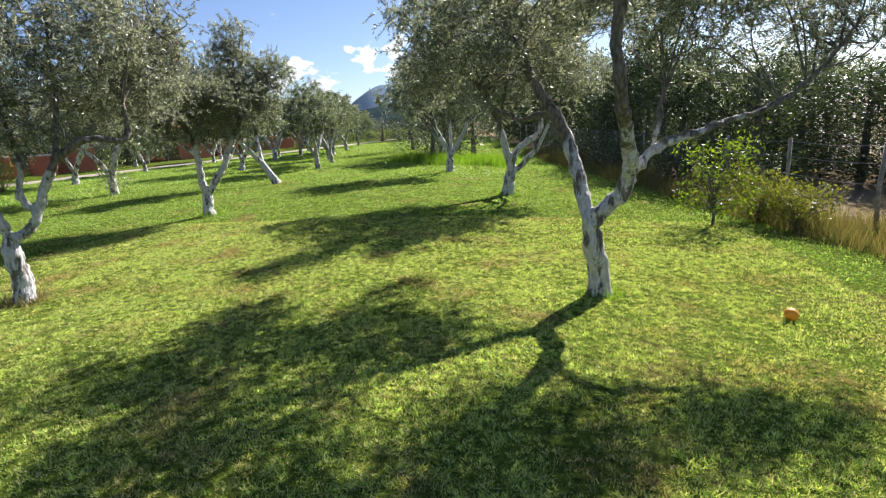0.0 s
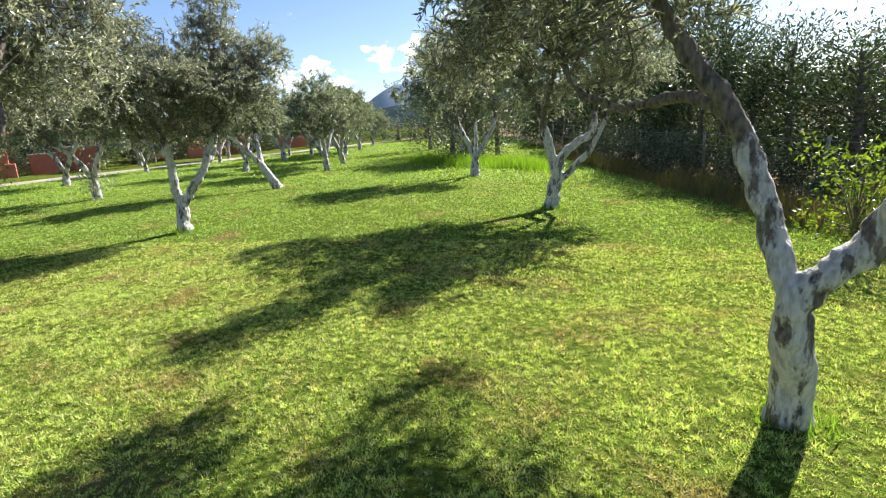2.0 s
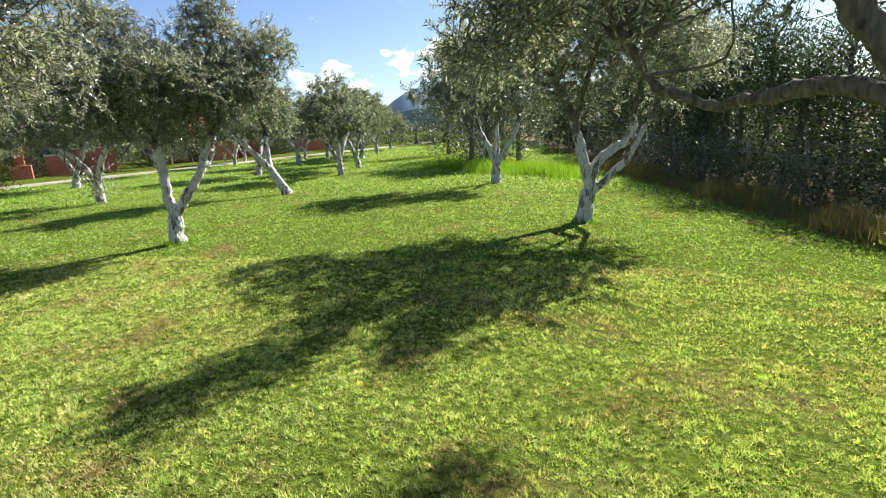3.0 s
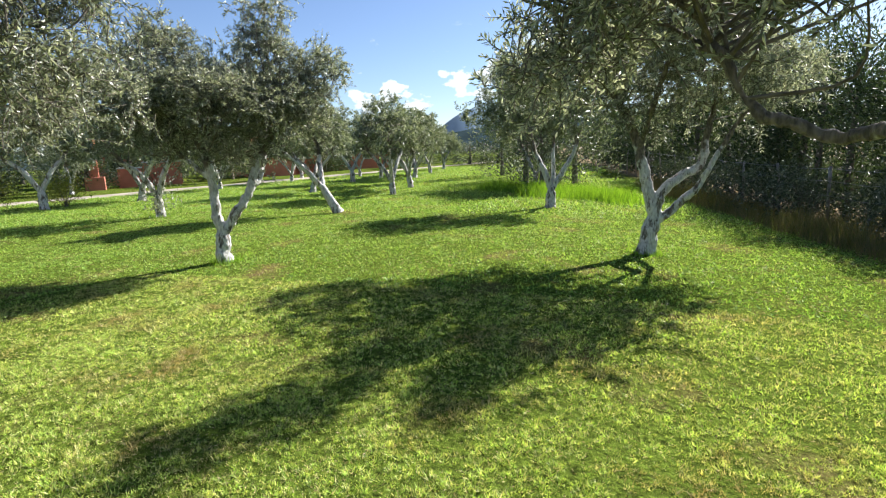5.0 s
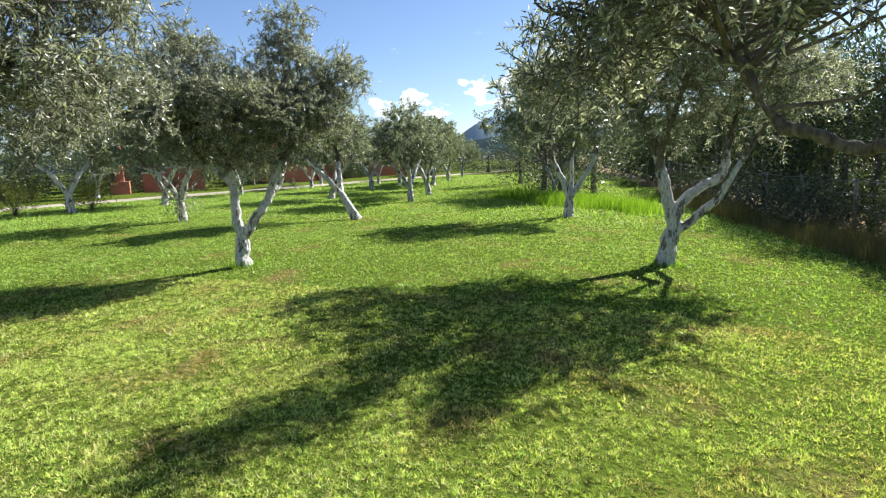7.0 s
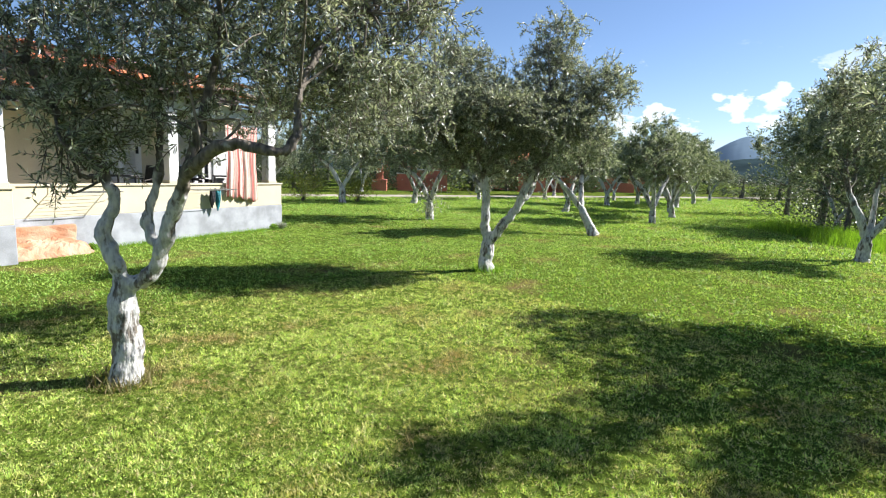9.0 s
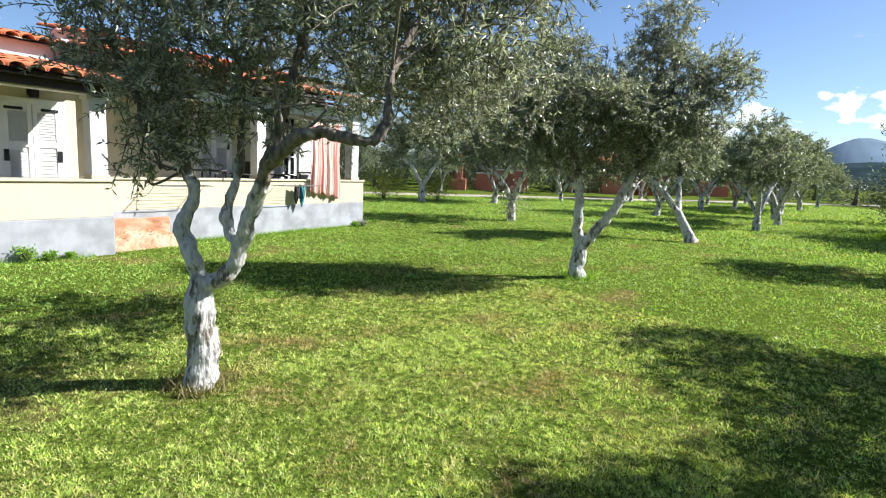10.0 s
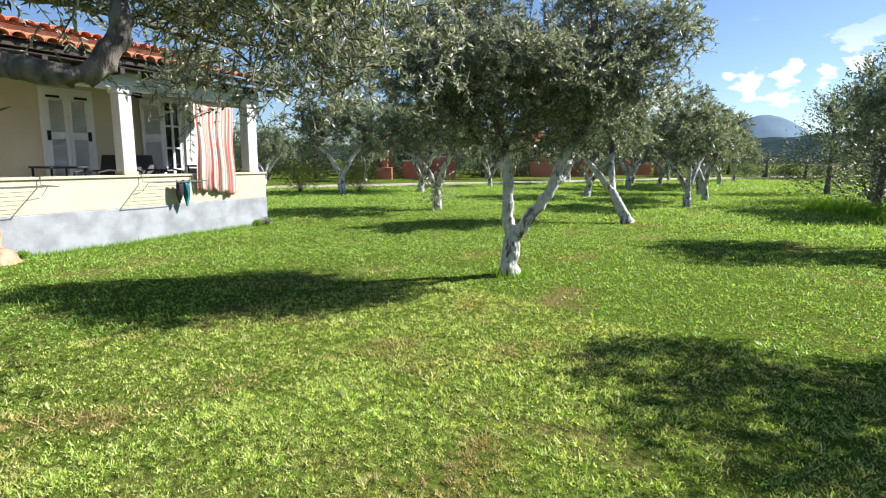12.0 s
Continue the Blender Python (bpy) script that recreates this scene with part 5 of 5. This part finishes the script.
def cloth_bag(x, y, z, h, material, parent, name):
    """A limp cloth pouch: two peaks above, tapering to a point below."""
    rows, cols = 22, 28
    v = []
    rng = np.random.default_rng(int(x * 100))
    ph = rng.random(4) * 6
    for i in range(rows):
        t = i / (rows - 1)
        half = 0.066 * (0.9 - 0.1 * t) * (1 - max(0.0, (t - 0.45) / 0.55) ** 1.8) + 0.004
        for k in range(cols):
            a = 2 * math.pi * k / cols
            ear = 0.075 * abs(math.cos(a)) ** 1.5 * max(0.0, 1 - t * 2.5)
            fold = 1 + 0.16 * math.sin(3 * a + ph[0] + t * 5) + 0.10 * math.sin(7 * a + ph[1] - t * 9)
            v.append((x + half * math.cos(a) * (0.85 + 0.15 * fold) + 0.02 * t, y + (0.02 + 0.035 * math.sin(math.pi * min(1, t + 0.15))) * math.sin(a) * fold,
                      z - 0.07 - (h - 0.07) * t + ear))
    q = [(i * cols + k, i * cols + (k + 1) % cols, (i + 1) * cols + (k + 1) % cols, (i + 1) * cols + k) for i in range(rows - 1) for k in range(cols)]
    q.append(tuple((rows - 1) * cols + k for k in range(cols)))
    me = bpy.data.meshes.new(name)
    me.from_pydata(v, [], q)
    me.materials.append(material)
    for p in me.polygons:
        p.use_smooth = True
    ob = new(name, me)
    ob.parent = parent
    return ob


bag = thing("peg_bag", house.matrix_world, "teal and black cloth peg bag hanging from the clothes rack", "bag")
cloth_bag(2.09, 0.14, 1.0, 0.47, M_BAG, bag, "teal_pouch")
cloth_bag(2.23, 0.13, 1.0, 0.41, M_BAGDARK, bag, "dark_pouch")

# striped towel over a line between the columns
tx, tz = np.linspace(0.92, 1.78, 46), np.linspace(0, 1, 30)
uu, vv = np.meshgrid(tx, tz)
hem = 0.74 + 0.05 * np.sin(uu * 5.0) + 0.03 * np.sin(uu * 23)
zz = 2.36 + (hem - 2.36) * vv - 0.03 * np.sin((uu - 0.92) / 0.86 * np.pi) * (1 - vv)
xx = uu + (uu - 1.35) * (0.05 * vv) + 0.012 * np.sin(vv * 9 + uu * 4)
yy = 0.085 + (0.028 * np.sin(uu * 42) + 0.018 * np.sin(uu * 71 + 1)) * (0.35 + 0.65 * vv) + 0.02 * np.sin(vv * 4 + uu * 3) - 0.02 * vv
tvv = np.stack([xx, yy, zz], -1).reshape(-1, 3)
tii = np.arange(29)[:, None] * 46 + np.arange(45)[None, :]
towel = thing("striped_towel", house.matrix_world, "faded red and white striped beach towel hung out to dry", "towel")
cloth = np_mesh("cloth", tvv, np.stack([tii, tii + 1, tii + 47, tii + 46], -1).reshape(-1, 4), M_TOWEL, towel, smooth=True, uv=np.column_stack([uu.ravel(), vv.ravel()]))
sol = cloth.modifiers.new("thickness", "SOLIDIFY")
sol.thickness = 0.006
part("cord", rod([(0.45, 0.03, 2.4), (1.35, 0.085, 2.355), (2.92, 0.03, 2.4)], 0.004, 5), M_WIRE, towel)


def chair(x, y, turn, label):
    """A dark woven armchair."""
    c = thing("veranda_chair", house.matrix_world @ pose(x, y, 0.5, 0, 0, turn), label, "chair", "chairs on the veranda")
    part("seat", box(-0.24, 0.24, -0.24, 0.24, 0.40, 0.45, 0.015), M_WICKER, c)
    bm = box(-0.24, 0.24, 0.0, 0.035, 0.0, 0.50, 0.015)
    bmesh.ops.transform(bm, matrix=pose(0, 0.22, 0.44, -12, 0, 0), verts=bm.verts)
    part("backrest", bm, M_WICKER, c)
    for sx in (-0.25, 0.25):
        part("armrest", rod([(sx, -0.24, 0.62), (sx, 0.0, 0.66), (sx, 0.25, 0.64)], 0.018, 7), M_WICKER, c)
        part("leg", rod([(sx, -0.22, 0), (sx, -0.24, 0.62)], 0.016, 7), M_WICKER, c)
        part("leg", rod([(sx, 0.26, 0), (sx, 0.22, 0.62)], 0.016, 7), M_WICKER, c)
    return c


def table(x, y, w, d, label):
    t = thing("veranda_table", house.matrix_world @ pose(x, y, 0.5), label, "table")
    part("tabletop", box(-w / 2, w / 2, -d / 2, d / 2, 0.70, 0.73, 0.008), M_WICKER, t)
    for sx in (-1, 1):
        for sy in (-1, 1):
            part("leg", rod([(sx * (w / 2 - 0.04), sy * (d / 2 - 0.04), 0), (sx * (w / 2 - 0.04), sy * (d / 2 - 0.04), 0.70)], 0.018, 7), M_IRON, t)
    return t


chair(1.98, -1.0, 170, "dark woven armchair on the veranda")
chair(2.92, -1.05, 100, "dark woven armchair on the veranda")
chair(1.55, -1.15, 200, "dark woven armchair on the veranda")
table(0.6, -1.15, 0.5, 0.5, "small dark table on the veranda")
table(3.55, -1.05, 0.6, 0.6, "small dark table on the veranda")

# weeds at the foot of the house
for k, (s, o, size) in enumerate([(7.35, 0.85, 0.14), (7.12, 0.9, 0.09), (6.85, 0.85, 0.07), (0.25, 0.22, 0.13), (0.5, 0.2, 0.1), (8.4, 0.9, 0.15), (4.85, 0.25, 0.08)]):
    p = HOUSE_C + HOUSE_S * s + HOUSE_N * o
    shrub(p[0], p[1], size, 90 + k, "small green weed at the foot of the house plinth", M_LEAF if k == 3 else M_TALL)
rng_f = np.random.default_rng(77)
sf = np.concatenate([0.1 + 5.0 * rng_f.random(2600), 6.5 + 6 * rng_f.random(2200)])
of = np.concatenate([0.06 + np.abs(rng_f.normal(size=2600)) * 0.12, 0.68 + np.abs(rng_f.normal(size=2200)) * 0.12])
blades("grass_tuft", HOUSE_C + sf[:, None] * HOUSE_S + of[:, None] * HOUSE_N, np.full(len(sf), 0.085), 0.009, M_TALL, rng_f, 0.45, "longer grass along the house plinth", "grass")

# ---- red house beyond the track ----


def far_house(x, y, turn, w, d, h, label):
    f = thing("cottage", pose(x, y, gz(x, y), 0, 0, turn), label, "house", "cottages beyond the track")
    part("wall", box(-w / 2, w / 2, -d / 2, d / 2, -0.3, h), M_REDWALL, f)
    bm = bmesh.new()
    vs = [bm.verts.new(p) for p in ((-w / 2 - 0.4, -d / 2 - 0.4, h), (w / 2 + 0.4, -d / 2 - 0.4, h), (w / 2 + 0.4, d / 2 + 0.4, h), (-w / 2 - 0.4, d / 2 + 0.4, h), (-w / 4, 0, h + 1.3), (w / 4, 0, h + 1.3))]
    for q in ((0, 1, 5, 4), (1, 2, 5), (2, 3, 4, 5), (3, 0, 4), (3, 2, 1, 0)):
        bm.faces.new([vs[i] for i in q])
    part("roof", bm, M_TILE, f)
    for k in range(int(w / 2.2)):
        xx0 = -w / 2 + 1.0 + 2.2 * k
        win = part("window", box(xx0 - 0.05, xx0 + 0.95, -d / 2 - 0.04, -d / 2 + 0.02, 0.95, 2.05, 0.01), M_WHITE, f)
        part("pane", box(xx0 + 0.04, xx0 + 0.86, -d / 2 - 0.06, -d / 2 - 0.045, 1.04, 1.96), M_GLASS, win)
    part("porch_column", box(w / 2 - 0.3, w / 2 + 0.2, -d / 2 - 1.6, -d / 2 - 1.1, -0.3, h), M_REDWALL, f)
    return f


far_house(-36.0, 34.0, 62, 5, 6, 2.4, "low terracotta-red cottage half hidden by trees")
far_house(-31.0, 44.5, 60, 5, 6, 2.4, "low terracotta-red cottage half hidden by trees")
far_house(-29.5, 55.0, 55, 5, 6, 2.4, "low terracotta-red cottage half hidden by trees")


def red_pillar(x, y):
    """A brick-red rendered pillar on a broad foot."""
    p = thing("gate_pillar", pose(x, y, gz(x, y), 0, 0, 48), "terracotta-red rendered pillar on a broad foot beside the track", "pillar")
    part("foot", box(-0.5, 0.5, -0.4, 0.4, -0.2, 0.75, 0.03), M_REDWALL, p)
    part("shaft", box(-0.23, 0.23, -0.22, 0.22, 0.75, 1.75, 0.03), M_REDWALL, p)
    part("cap", box(-0.3, 0.3, -0.28, 0.28, 1.75, 1.84, 0.02), M_WHITE, p)


def red_wall(x, y, turn, length, height):
    """A garden wall with a pale coping."""
    w = thing("garden_wall", pose(x, y, gz(x, y), 0, 0, turn), "terracotta-red garden wall with a pale coping behind the track", "wall", "garden walls")
    part("wall", box(-length / 2, length / 2, -0.12, 0.12, -0.3, height, 0.015), M_REDWALL, w)
    part("coping", box(-length / 2 - 0.04, length / 2 + 0.04, -0.17, 0.17, height, height + 0.08, 0.015), M_WHITE, w)


red_pillar(-30.0, 27.0)
red_wall(-29.8, 29.2, 52, 1.3, 1.15)
red_wall(-29.5, 31.4, 52, 2.2, 1.45)
red_wall(-27.4, 41.0, 56, 2.6, 1.5)
red_wall(-26.8, 44.5, 56, 2.0, 1.3)

# ---- distance ----


def ridge(name, dist, az0, az1, top, material, label, seed, rough=0.12, peak=1.3):
    """A far ridge between two bearings, with spurs and hollows on its slopes."""
    n, rows = 180, 18
    verts = []
    for i in range(rows):
        f = i / (rows - 1)
        rise = math.sin(math.pi * f) ** 0.8
        for k in range(n):
            t = k / (n - 1)
            a, d = radians(az0 + (az1 - az0) * t), dist * (0.8 + 0.4 * f)
            x, y = -math.sin(a) * d, math.cos(a) * d
            lump = noise.fractal(Vector((x, y, seed * 57.0)) / (top * 1.6), 0.9, 2.1, 5)
            h = top * (0.25 + 0.75 * math.sin(math.pi * t) ** peak) * (1 + rough * lump)
            verts.append((x, y, (h + 5) * rise - 5 + top * rough * 0.5 * lump * (1 - rise)))
    i = np.arange(rows - 1)[:, None] * n + np.arange(n - 1)[None, :]
    ob = np_mesh(name, np.array(verts), np.stack([i, i + 1, i + n + 1, i + n], -1).reshape(-1, 4), material, smooth=True)
    return tagged(ob, label, "mountain", kind="structure")


ridge("mountain", 1900, 10.6, 21.8, 133, M_MOUNT, "hazy blue mountain ridge far behind the grove", 3, 0.07)
ridge("hill", 700, -40, 33, 37, M_HILL, "dark wooded hill behind the grove", 5)
ridge("hill", 520, 20, 140, 16, M_HILL, "dark wooded hill behind the grove", 6)
ridge("hill", 520, 140, 330, 14, M_HILL, "dark wooded hill behind the grove", 7)
# trees that close the view past the grove
for k in range(48):
    a = math.radians(-6 + 2.75 * k)
    d = 64 + 8 * math.sin(k * 2.3)
    x, y = -math.sin(a) * d, math.cos(a) * d
    c = copy_thing((h_back, h_far)[k % 2], pose(x, y, gz(x, y) - 0.1, 0, 0, 37 * k))
    low = 0.62 if 11 < -6 + 2.75 * k < 19 else 1.0
    c.scale = (1.7, 1.7, low * ((0.84, 0.7)[k % 2] + 0.12 * math.sin(k * 1.7)))
